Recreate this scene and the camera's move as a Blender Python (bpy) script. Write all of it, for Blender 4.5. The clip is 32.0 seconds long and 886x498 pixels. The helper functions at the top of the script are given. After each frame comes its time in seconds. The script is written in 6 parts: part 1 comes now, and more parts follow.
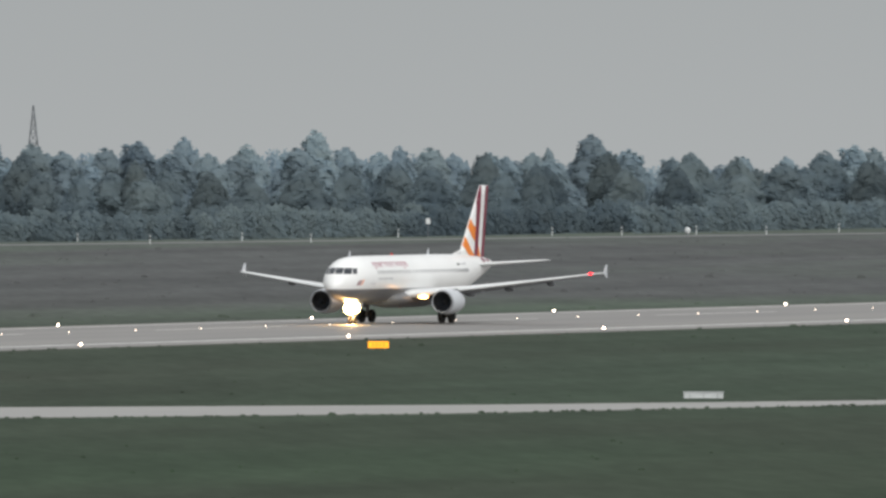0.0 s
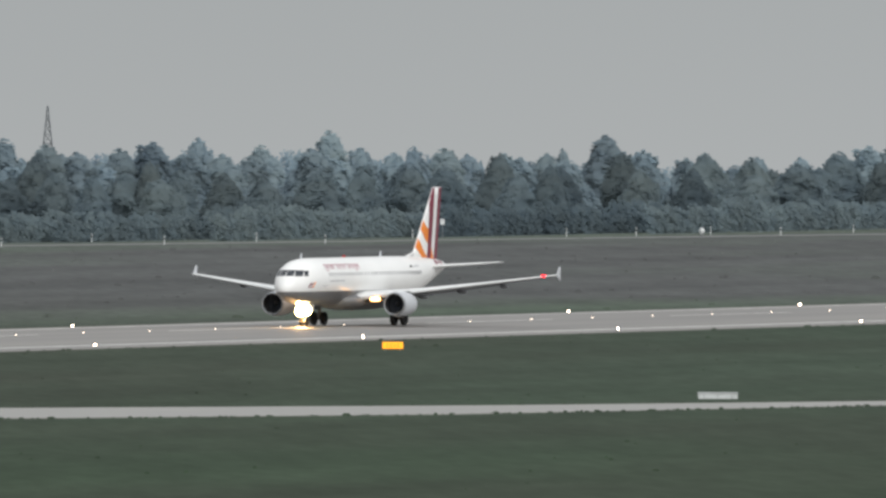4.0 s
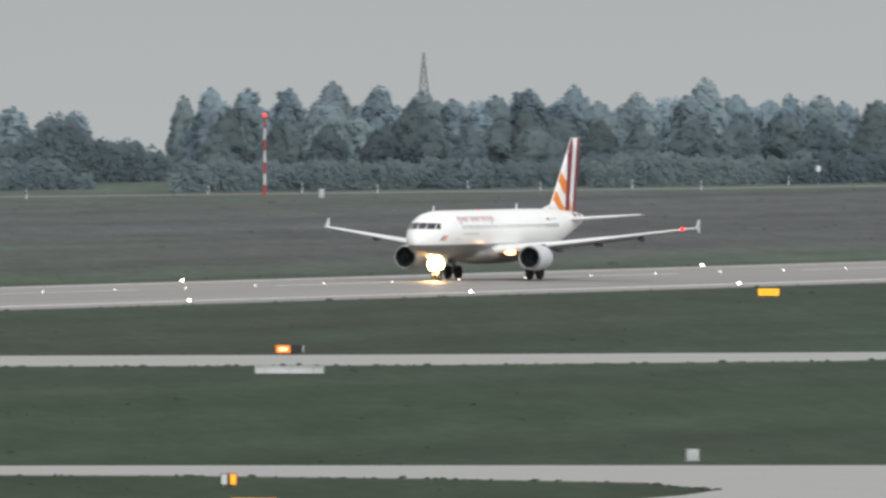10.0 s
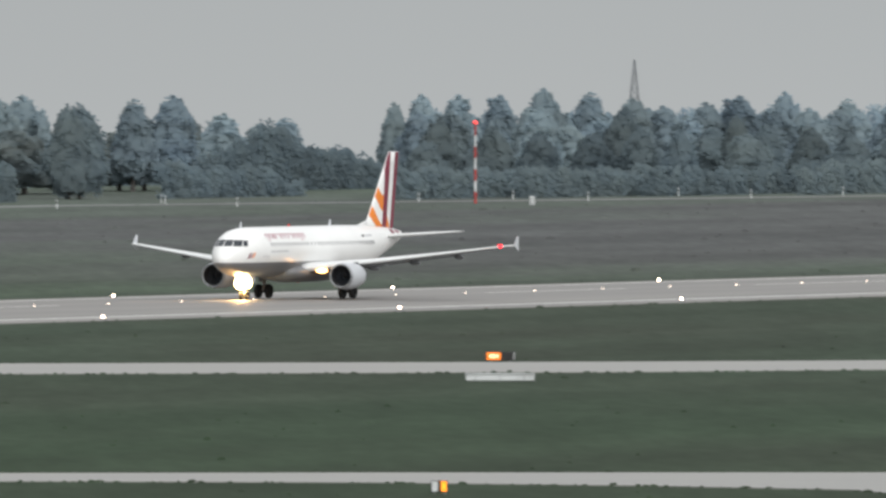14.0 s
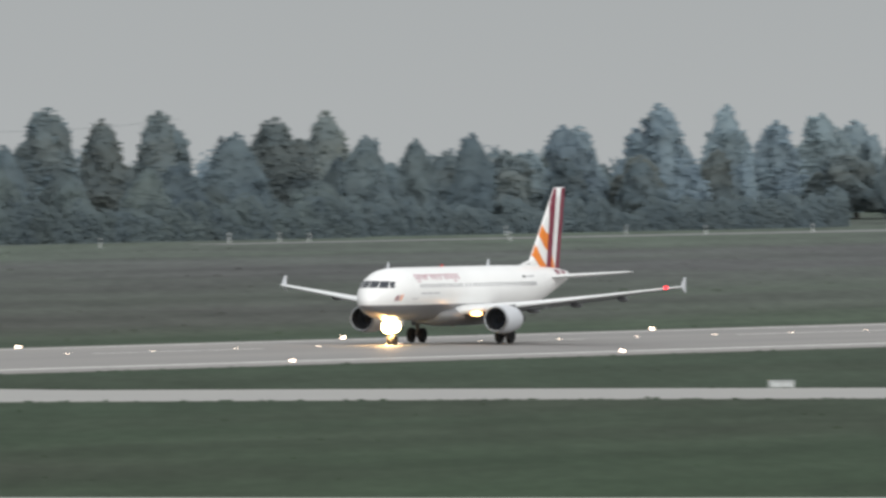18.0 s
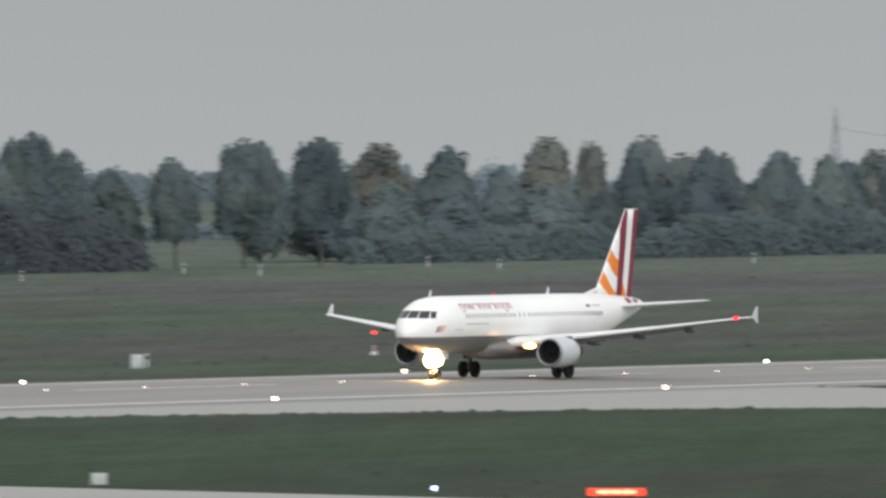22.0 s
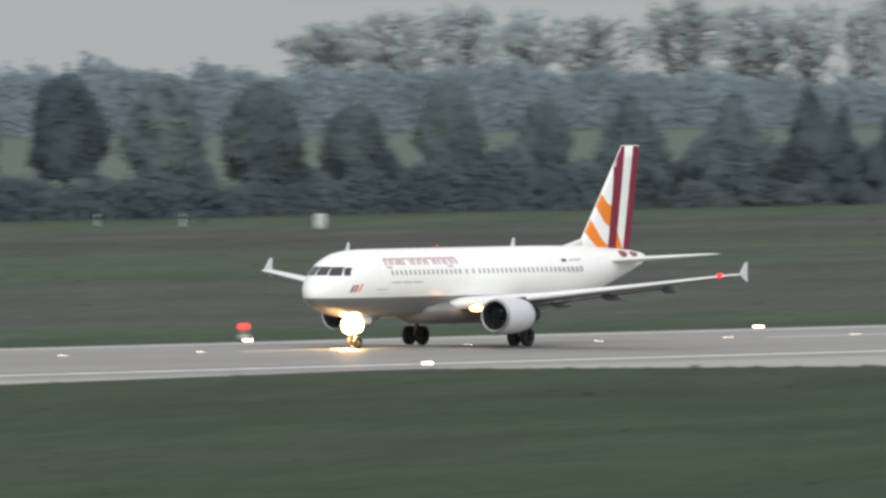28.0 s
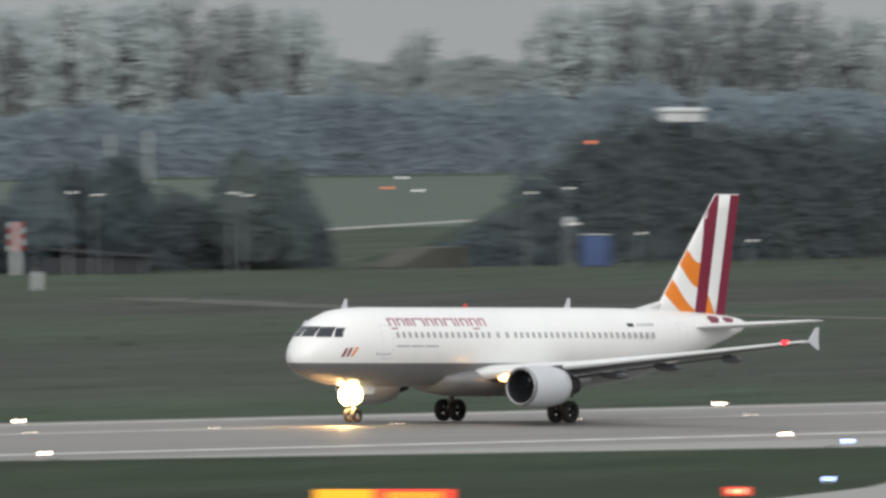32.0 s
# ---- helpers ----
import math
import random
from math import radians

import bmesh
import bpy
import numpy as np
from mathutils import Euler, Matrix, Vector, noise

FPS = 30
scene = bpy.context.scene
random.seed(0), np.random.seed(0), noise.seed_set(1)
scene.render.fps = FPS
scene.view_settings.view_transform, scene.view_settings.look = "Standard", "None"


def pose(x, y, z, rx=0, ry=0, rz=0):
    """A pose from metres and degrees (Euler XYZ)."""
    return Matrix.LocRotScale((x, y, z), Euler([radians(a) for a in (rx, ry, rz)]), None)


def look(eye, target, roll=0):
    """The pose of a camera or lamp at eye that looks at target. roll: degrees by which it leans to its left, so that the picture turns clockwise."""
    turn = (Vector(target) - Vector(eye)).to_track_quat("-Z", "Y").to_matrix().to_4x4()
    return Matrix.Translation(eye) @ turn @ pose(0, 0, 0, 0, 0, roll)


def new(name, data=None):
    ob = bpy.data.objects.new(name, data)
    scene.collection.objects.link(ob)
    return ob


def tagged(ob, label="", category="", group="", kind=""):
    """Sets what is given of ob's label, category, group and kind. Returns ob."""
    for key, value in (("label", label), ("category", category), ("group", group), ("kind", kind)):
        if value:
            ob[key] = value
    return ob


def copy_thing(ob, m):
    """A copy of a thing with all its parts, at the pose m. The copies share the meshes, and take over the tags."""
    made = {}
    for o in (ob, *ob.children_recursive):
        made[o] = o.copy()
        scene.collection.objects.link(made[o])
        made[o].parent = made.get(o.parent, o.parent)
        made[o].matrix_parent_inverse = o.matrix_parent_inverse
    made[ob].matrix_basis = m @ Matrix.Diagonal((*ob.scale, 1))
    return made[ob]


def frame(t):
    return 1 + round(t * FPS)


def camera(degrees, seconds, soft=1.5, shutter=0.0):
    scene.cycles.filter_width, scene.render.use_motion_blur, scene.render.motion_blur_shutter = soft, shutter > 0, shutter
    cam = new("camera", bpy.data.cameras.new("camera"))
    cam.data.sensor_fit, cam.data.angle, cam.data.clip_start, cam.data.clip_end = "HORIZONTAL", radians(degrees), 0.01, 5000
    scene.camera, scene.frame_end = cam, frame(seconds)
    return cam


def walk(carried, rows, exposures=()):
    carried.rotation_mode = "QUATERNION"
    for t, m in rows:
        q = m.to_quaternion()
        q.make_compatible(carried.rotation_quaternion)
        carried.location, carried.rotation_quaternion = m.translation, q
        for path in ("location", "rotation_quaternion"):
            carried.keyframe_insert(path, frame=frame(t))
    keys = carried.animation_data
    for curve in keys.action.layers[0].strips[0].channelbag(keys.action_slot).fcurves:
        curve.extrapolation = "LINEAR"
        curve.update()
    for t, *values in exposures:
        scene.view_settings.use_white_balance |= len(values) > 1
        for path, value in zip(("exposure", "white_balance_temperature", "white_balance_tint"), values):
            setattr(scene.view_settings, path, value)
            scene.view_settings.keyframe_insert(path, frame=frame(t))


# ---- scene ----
# The camera stands on a terrace 28.7 m above the airfield and pans to its left.
# x runs along the runway, y across it; bearings are degrees from +y towards +x.
EYE = 28.74
PAN = [
    (0, 68.1287, -0.5345), (0.5, 68.1283, -0.5333), (1, 68.1289, -0.5347), (1.5, 68.1289, -0.5341),
    (2, 68.1297, -0.5347), (2.5, 68.1286, -0.5366), (4.5, 68.0730, -0.5348), (5, 68.0306, -0.5424),
    (5.5, 67.9373, -0.5556), (6, 67.8260, -0.5654), (6.5, 67.7572, -0.5709), (7, 67.7054, -0.5808),
    (7.5, 67.6888, -0.5943), (8, 67.6845, -0.6154), (8.5, 67.6746, -0.6389), (9, 67.6227, -0.6511),
    (9.5, 67.4900, -0.6581), (10, 67.2713, -0.6500), (10.5, 67.2053, -0.6377), (11, 67.1593, -0.6281),
    (11.5, 67.0358, -0.6255), (12, 66.9311, -0.6243), (12.5, 66.9375, -0.6443), (13, 66.9421, -0.6478),
    (13.5, 66.8946, -0.6574), (14, 66.8085, -0.6345), (14.5, 66.5005, -0.6029), (15, 65.9788, -0.5848),
    (15.5, 65.8377, -0.5815), (17.5, 65.2030, -0.5816), (18, 64.9804, -0.5807), (18.5, 64.5209, -0.5714),
    (19, 64.1607, -0.5827), (19.5, 64.0502, -0.5812), (20, 63.8416, -0.5820), (20.5, 63.4625, -0.5776),
    (21, 63.1413, -0.5701), (21.5, 62.8740, -0.5718), (22, 62.5845, -0.5707), (22.5, 62.1435, -0.5671),
    (23, 61.9127, -0.5681), (23.5, 61.4807, -0.5592), (24, 61.1776, -0.5566), (24.5, 60.6341, -0.5860),
    (25, 60.1214, -0.6275), (25.5, 59.7553, -0.6378), (26, 59.2552, -0.6562), (26.5, 58.8594, -0.7060),
    (28.5, 56.4534, -0.8070), (29, 55.8983, -0.8072), (29.5, 55.3257, -0.7984), (30, 54.4204, -0.7847),
    (30.5, 53.5480, -0.7718), (31, 52.6892, -0.7640), (31.5, 51.7876, -0.7725), (32, 50.7999, -0.7937),
]
cam = camera(1.94604, 32.0, soft=2.8, shutter=0.5)
walk(cam, [(t, pose(0, 0, EYE, 90 + tilt, 0, -bearing)) for t, bearing, tilt in PAN], [(0, -0.02), (6, 0.0), (9, 0.10), (14, 0.12), (18, 0.06), (22, 0.04), (26, 0.06), (29, 0.12), (30, 0.06), (31, -0.08), (32, -0.12)])

# ---- light: an even overcast evening sky, brighter behind the camera ----
world = bpy.data.worlds.new("overcast_sky")
scene.world = world
world.use_nodes = True


def build_world():
    nt = world.node_tree
    nt.nodes.clear()
    out = nt.nodes.new("ShaderNodeOutputWorld")
    bg = nt.nodes.new("ShaderNodeBackground")
    tex = nt.nodes.new("ShaderNodeTexCoord")
    lift = nt.nodes.new("ShaderNodeVectorMath")
    lift.operation = "ADD"
    lift.inputs[1].default_value = (0, 0, 0.06)
    sky = nt.nodes.new("ShaderNodeTexSky")
    sky.sky_type = "NISHITA"
    sky.sun_disc = False
    sky.sun_elevation = radians(30)
    sky.sun_rotation = radians(222)
    sky.dust_density = 6
    grey = nt.nodes.new("ShaderNodeHueSaturation")
    grey.inputs["Saturation"].default_value = 0.12
    dim = nt.nodes.new("ShaderNodeVectorMath")
    dim.operation = "SCALE"
    dim.inputs["Scale"].default_value = 0.014
    sep = nt.nodes.new("ShaderNodeSeparateXYZ")
    ramp = nt.nodes.new("ShaderNodeValToRGB")
    ramp.color_ramp.elements[0].position = 0.49
    ramp.color_ramp.elements[0].color = (0.425, 0.439, 0.443, 1)
    ramp.color_ramp.elements[1].position = 1.0
    ramp.color_ramp.elements[1].color = (1.08, 1.11, 1.13, 1)
    e = ramp.color_ramp.elements.new(0.502)
    e.color = (0.35, 0.369, 0.374, 1)
    span = nt.nodes.new("ShaderNodeMapRange")
    span.inputs["From Min"].default_value = -1
    cloud = nt.nodes.new("ShaderNodeTexNoise")
    cloud.inputs["Scale"].default_value = 9
    cloud.inputs["Detail"].default_value = 3
    soft = nt.nodes.new("ShaderNodeMapRange")
    soft.inputs["To Min"].default_value = 0.92
    soft.inputs["To Max"].default_value = 1.08
    mul = nt.nodes.new("ShaderNodeVectorMath")
    mul.operation = "SCALE"
    add = nt.nodes.new("ShaderNodeVectorMath")
    link = nt.links.new
    link(tex.outputs["Generated"], lift.inputs[0])
    link(lift.outputs[0], sky.inputs["Vector"])
    link(sky.outputs[0], grey.inputs["Color"])
    link(grey.outputs[0], dim.inputs[0])
    link(tex.outputs["Generated"], sep.inputs[0])
    link(sep.outputs["Z"], span.inputs["Value"])
    link(span.outputs[0], ramp.inputs[0])
    link(tex.outputs["Generated"], cloud.inputs["Vector"])
    link(cloud.outputs[0], soft.inputs["Value"])
    link(ramp.outputs[0], mul.inputs[0])
    link(soft.outputs[0], mul.inputs["Scale"])
    link(mul.outputs[0], add.inputs[0])
    link(dim.outputs[0], add.inputs[1])
    link(add.outputs[0], bg.inputs["Color"])
    bg.inputs["Strength"].default_value = 1.0
    link(bg.outputs[0], out.inputs["Surface"])


build_world()
sun_data = bpy.data.lights.new("sun", "SUN")
sun_data.energy = 1.5
sun_data.angle = radians(60)
sun_data.color = (1.0, 0.98, 0.95)
sun = new("sun", sun_data)
sun.matrix_world = look((-640, -705, 548), (0, 0, 0))


# ---- materials ----
def material(name, color, rough=0.7, metal=0.0, vary=0.15, scale=1.0, bump=0.0, stretch=(1, 1, 1), emit=0.0, second=None, coords="Object"):
    """A principled surface with two scales of variation in colour and fine relief."""
    mat = bpy.data.materials.new(name)
    mat.use_nodes = True
    nt = mat.node_tree
    bsdf = nt.nodes["Principled BSDF"]
    bsdf.inputs["Roughness"].default_value = rough
    bsdf.inputs["Metallic"].default_value = metal
    bsdf.inputs["Base Color"].default_value = (*color, 1)
    if emit:
        bsdf.inputs["Emission Color"].default_value = (*color, 1)
        bsdf.inputs["Emission Strength"].default_value = emit
        return mat
    tex = nt.nodes.new("ShaderNodeTexCoord")
    mapping = nt.nodes.new("ShaderNodeMapping")
    mapping.inputs["Scale"].default_value = stretch
    big = nt.nodes.new("ShaderNodeTexNoise")
    big.inputs["Scale"].default_value = 0.35 * scale
    big.inputs["Detail"].default_value = 4
    fine = nt.nodes.new("ShaderNodeTexNoise")
    fine.inputs["Scale"].default_value = 6 * scale
    fine.inputs["Detail"].default_value = 3
    mix = nt.nodes.new("ShaderNodeMix")
    mix.data_type = "RGBA"
    other = second or tuple(v * (1 - 2 * vary) for v in color)
    mix.inputs["A"].default_value = (*color, 1)
    mix.inputs["B"].default_value = (*other, 1)
    grain = nt.nodes.new("ShaderNodeMapRange")
    grain.inputs["To Min"].default_value = 1 - vary
    grain.inputs["To Max"].default_value = 1 + vary
    sharpen = nt.nodes.new("ShaderNodeMapRange")
    sharpen.inputs["From Min"].default_value = 0.35
    sharpen.inputs["From Max"].default_value = 0.65
    mul = nt.nodes.new("ShaderNodeVectorMath")
    mul.operation = "SCALE"
    link = nt.links.new
    link(tex.outputs[coords], mapping.inputs[0])
    link(mapping.outputs[0], big.inputs["Vector"])
    link(mapping.outputs[0], fine.inputs["Vector"])
    link(big.outputs[0], sharpen.inputs["Value"])
    link(sharpen.outputs[0], mix.inputs["Factor"])
    link(fine.outputs[0], grain.inputs["Value"])
    link(mix.outputs["Result"], mul.inputs[0])
    link(grain.outputs[0], mul.inputs["Scale"])
    link(mul.outputs[0], bsdf.inputs["Base Color"])
    if bump:
        rel = nt.nodes.new("ShaderNodeBump")
        rel.inputs["Strength"].default_value = bump
        rel.inputs["Distance"].default_value = 0.05
        link(fine.outputs[0], rel.inputs["Height"])
        link(rel.outputs[0], bsdf.inputs["Normal"])
    return mat


def glow(name, color, strength, lit=False):
    mat = material(name, color, emit=strength)
    if not lit:
        mat.cycles.emission_sampling = "NONE"
    return mat


def foliage(name, color, second, through_leaf=0.5):
    """Leaves: blue-green to olive, shifting from tree to tree, over patches of a few metres and from leaf to leaf."""
    mat = bpy.data.materials.new(name)
    mat.use_nodes = True
    nt = mat.node_tree
    link = nt.links.new
    bsdf = nt.nodes["Principled BSDF"]
    bsdf.inputs["Roughness"].default_value = 0.85
    bsdf.inputs["Specular IOR Level"].default_value = 0.2
    geo = nt.nodes.new("ShaderNodeNewGeometry")
    info = nt.nodes.new("ShaderNodeObjectInfo")
    tex = nt.nodes.new("ShaderNodeTexCoord")

    def maths(kind, a, b, c=0.0):
        out = nt.nodes.new("ShaderNodeMath")
        out.operation = kind
        for i, v in enumerate((a, b, c)):
            if isinstance(v, (int, float)):
                out.inputs[i].default_value = v
            else:
                link(v, out.inputs[i])
        return out.outputs[0]

    def patches(scale, lo, hi):
        cloud = nt.nodes.new("ShaderNodeTexNoise")
        cloud.inputs["Scale"].default_value = scale
        cloud.inputs["Detail"].default_value = 3
        span = nt.nodes.new("ShaderNodeMapRange")
        for key, value in (("From Min", 0.32), ("From Max", 0.68), ("To Min", lo), ("To Max", hi)):
            span.inputs[key].default_value = value
        link(tex.outputs["Object"], cloud.inputs["Vector"])
        link(cloud.outputs[0], span.inputs["Value"])
        return span.outputs[0]

    own = info.outputs["Random"]
    share = maths("MULTIPLY_ADD", own, 0.4, maths("MULTIPLY_ADD", patches(0.3, 0, 1), 0.35, maths("MULTIPLY", geo.outputs["Random Per Island"], 0.25)))
    mix = nt.nodes.new("ShaderNodeMix")
    mix.data_type = "RGBA"
    mix.inputs["A"].default_value = (*color, 1)
    mix.inputs["B"].default_value = (*second, 1)
    link(share, mix.inputs["Factor"])
    # some trees are darker than others, and so are some boughs
    depth = maths("MULTIPLY", maths("MULTIPLY_ADD", maths("FRACT", maths("MULTIPLY", own, 7.31), 0.0), 0.44, 0.78), maths("MULTIPLY", patches(0.55, 0.84, 1.16), patches(0.09, 0.88, 1.12)))
    tone = nt.nodes.new("ShaderNodeVectorMath")
    tone.operation = "SCALE"
    link(mix.outputs["Result"], tone.inputs[0])
    link(depth, tone.inputs["Scale"])
    link(tone.outputs[0], bsdf.inputs["Base Color"])
    # thin leaves let some of the light through
    thin = nt.nodes.new("ShaderNodeBsdfTranslucent")
    both = nt.nodes.new("ShaderNodeMixShader")
    both.inputs[0].default_value = through_leaf
    link(tone.outputs[0], thin.inputs["Color"])
    link(bsdf.outputs[0], both.inputs[1])
    link(thin.outputs[0], both.inputs[2])
    link(both.outputs[0], nt.nodes["Material Output"].inputs["Surface"])
    return mat


def grass_material(name, tufts=False):
    """Rough mown grass: bands along the runway, green and brown patches and fine tufts."""
    mat = bpy.data.materials.new(name)
    mat.use_nodes = True
    nt = mat.node_tree
    bsdf = nt.nodes["Principled BSDF"]
    bsdf.inputs["Roughness"].default_value = 0.95
    bsdf.inputs["Specular IOR Level"].default_value = 0.05
    link = nt.links.new
    tex = nt.nodes.new("ShaderNodeTexCoord")
    place = nt.nodes.new("ShaderNodeSeparateXYZ")
    link(tex.outputs["Object"], place.inputs[0])

    def cloud(scale, size, turn, lo, hi, detail, span=(0.32, 0.68)):
        mapping = nt.nodes.new("ShaderNodeMapping")
        mapping.vector_type = "TEXTURE"
        mapping.inputs["Rotation"].default_value = (0, 0, radians(turn))
        mapping.inputs["Scale"].default_value = (size, 1, 1)
        tone = nt.nodes.new("ShaderNodeTexNoise")
        tone.inputs["Scale"].default_value = scale
        tone.inputs["Detail"].default_value = detail
        out = nt.nodes.new("ShaderNodeMapRange")
        for key, value in (("From Min", span[0]), ("From Max", span[1]), ("To Min", lo), ("To Max", hi)):
            out.inputs[key].default_value = value
        link(tex.outputs["Object"], mapping.inputs[0])
        link(mapping.outputs[0], tone.inputs["Vector"])
        link(tone.outputs[0], out.inputs["Value"])
        return out.outputs[0]

    def ramp(socket, a, b, lo=0.0, hi=1.0):
        out = nt.nodes.new("ShaderNodeMapRange")
        for key, value in (("From Min", a), ("From Max", b), ("To Min", lo), ("To Max", hi)):
            out.inputs[key].default_value = value
        link(socket, out.inputs["Value"])
        return out.outputs[0]

    def maths(kind, a, b):
        out = nt.nodes.new("ShaderNodeMath")
        out.operation = kind
        for i, v in enumerate((a, b)):
            if isinstance(v, (int, float)):
                out.inputs[i].default_value = v
            else:
                link(v, out.inputs[i])
        return out.outputs[0]

    def blend(fac, a, b):
        out = nt.nodes.new("ShaderNodeMix")
        out.data_type = "RGBA"
        link(fac, out.inputs["Factor"])
        for key, v in (("A", a), ("B", b)):
            if isinstance(v, tuple):
                out.inputs[key].default_value = (*v, 1)
            else:
                link(v, out.inputs[key])
        return out.outputs["Result"]

    x, y = place.outputs["X"], maths("ADD", place.outputs["Y"], cloud(0.012, 5, 3, -14, 14, 3))
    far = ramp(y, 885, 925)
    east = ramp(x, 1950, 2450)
    # short green sward before the runway, longer grass behind it, in green and brown bands
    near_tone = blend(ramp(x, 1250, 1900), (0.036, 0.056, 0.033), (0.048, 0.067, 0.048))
    # distance haze is put into the paler far green and brown
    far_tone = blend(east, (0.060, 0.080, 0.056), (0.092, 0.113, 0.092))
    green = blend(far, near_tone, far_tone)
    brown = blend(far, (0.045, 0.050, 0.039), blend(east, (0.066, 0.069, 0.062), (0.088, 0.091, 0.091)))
    edge = maths("MULTIPLY", ramp(y, 1120, 1140), ramp(y, 1200, 1180))
    strip = maths("MULTIPLY", ramp(y, 928, 955), ramp(y, 1045, 1020))
    rough = maths("MULTIPLY", east, maths("MULTIPLY", ramp(y, 928, 950), ramp(y, 1165, 1125)))
    dry = maths("MAXIMUM", maths("MAXIMUM", maths("MULTIPLY", edge, 0.8), maths("MULTIPLY", strip, 0.7)), rough)
    share = maths("ADD", maths("ADD", maths("MULTIPLY", cloud(0.034, 14, 3, 0.0, 0.9, 2), 0.3), cloud(0.014, 3, 20, -0.22, 0.42, 2)), maths("MULTIPLY", dry, 0.75))
    colour = blend(ramp(share, 0.0, 0.95), green, brown)
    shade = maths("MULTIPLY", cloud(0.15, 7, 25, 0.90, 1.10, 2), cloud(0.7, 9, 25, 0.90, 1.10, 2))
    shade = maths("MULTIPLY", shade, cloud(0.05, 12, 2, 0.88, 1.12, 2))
    if tufts:
        geo = nt.nodes.new("ShaderNodeNewGeometry")
        # lit copy of the turf colour: blades made lighter to offset their dark shading
        shade = maths("MULTIPLY", shade, ramp(geo.outputs["Random Per Island"], 0, 1, 1.25, 1.75))
    mul = nt.nodes.new("ShaderNodeVectorMath")
    mul.operation = "SCALE"
    link(colour, mul.inputs[0])
    link(shade, mul.inputs["Scale"])
    link(mul.outputs[0], bsdf.inputs["Base Color"])
    if tufts:
        # thin blades let the light through
        thin = nt.nodes.new("ShaderNodeBsdfTranslucent")
        both = nt.nodes.new("ShaderNodeMixShader")
        both.inputs[0].default_value = 0.3
        link(mul.outputs[0], thin.inputs["Color"])
        link(bsdf.outputs[0], both.inputs[1])
        link(thin.outputs[0], both.inputs[2])
        link(both.outputs[0], nt.nodes["Material Output"].inputs["Surface"])
    return mat


GRASS = grass_material("mown_grass")
TUFT = grass_material("grass_tufts", True)
ASPHALT = material("worn_concrete", (0.222, 0.210, 0.198), 0.66, vary=0.08, scale=0.25, bump=0.1, stretch=(0.12, 1.6, 1), second=(0.18, 0.172, 0.166))
TAXI = material("pale_concrete", (0.29, 0.285, 0.27), 0.8, vary=0.08, scale=0.3, bump=0.1, second=(0.28, 0.275, 0.265))
TRACK = material("worn_track", (0.085, 0.085, 0.072), 0.95, vary=0.2, scale=0.6)
ROAD = material("perimeter_road_surface", (0.165, 0.172, 0.168), 0.85, vary=0.1, scale=0.3)
PAINT = material("white_road_paint", (0.66, 0.66, 0.63), 0.6, vary=0.15, scale=1.0)
# distance haze is mixed into the leaf colours, most in the far belts
LEAF_DARK = foliage("dark_leaves", (0.102, 0.139, 0.173), (0.178, 0.216, 0.201))
LEAF_DARKEST = foliage("darkest_leaves", (0.081, 0.106, 0.133), (0.144, 0.166, 0.161))
LEAF_CONE = foliage("cone_and_hedge_leaves", (0.091, 0.128, 0.156), (0.159, 0.196, 0.189))
LEAF_EDGE = foliage("hazed_edge_leaves", (0.190, 0.246, 0.300), (0.268, 0.316, 0.330))
LEAF_MID = foliage("hazed_birch_belt_leaves", (0.211, 0.285, 0.353), (0.302, 0.366, 0.370))
LEAF_PALE = foliage("hazed_poplar_and_wood_leaves", (0.397, 0.446, 0.465), (0.486, 0.526, 0.521), 0.5)
LEAF_AUTUMN = foliage("autumn_leaves", (0.126, 0.173, 0.198), (0.222, 0.210, 0.172))
LEAF_YOUNG = foliage("birch_leaves", (0.139, 0.199, 0.240), (0.240, 0.258, 0.228))
LEAF_GROVE = foliage("hazed_grove_leaves", (0.128, 0.178, 0.216), (0.190, 0.231, 0.232))
LEAF_WOOD = foliage("hazed_far_wood_leaves", (0.274, 0.338, 0.394), (0.356, 0.412, 0.432))
BARK = material("bark", (0.12, 0.112, 0.105), 0.9, vary=0.3, scale=2)
PALE_BARK = material("pale_poplar_bark", (0.22, 0.225, 0.23), 0.9, vary=0.2, scale=2)
STEEL = material("galvanised_steel", (0.30, 0.32, 0.34), 0.6, metal=0.3, vary=0.15, scale=2)


# ---- mesh helpers ----
def part(name, bm, mat, parent=None, label="", smooth=False):
    me = bpy.data.meshes.new(name)
    bm.normal_update()
    bm.to_mesh(me)
    bm.free()
    me.materials.append(mat)
    if smooth:
        me.polygons.foreach_set("use_smooth", [True] * len(me.polygons))
    ob = new(name, me)
    ob.parent = parent
    if label:
        tagged(ob, label)
    return ob


def shared(name, me, parent, m, label=""):
    """Another part on an existing mesh."""
    ob = new(name, me)
    ob.parent = parent
    ob.matrix_basis = m
    if label:
        tagged(ob, label)
    return ob


def box(sx, sy, sz, at=(0, 0, 0), bevel=0.0, bm=None, turn=None):
    bm = bm or bmesh.new()
    m = Matrix.Translation(at) @ (turn or Matrix()) @ Matrix.Diagonal((sx, sy, sz, 1))
    made = bmesh.ops.create_cube(bm, size=1, matrix=m)
    if bevel:
        edges = {e for v in made["verts"] for e in v.link_edges}
        bmesh.ops.bevel(bm, geom=list(edges), offset=bevel, segments=2, affect="EDGES", profile=0.5)
    return bm


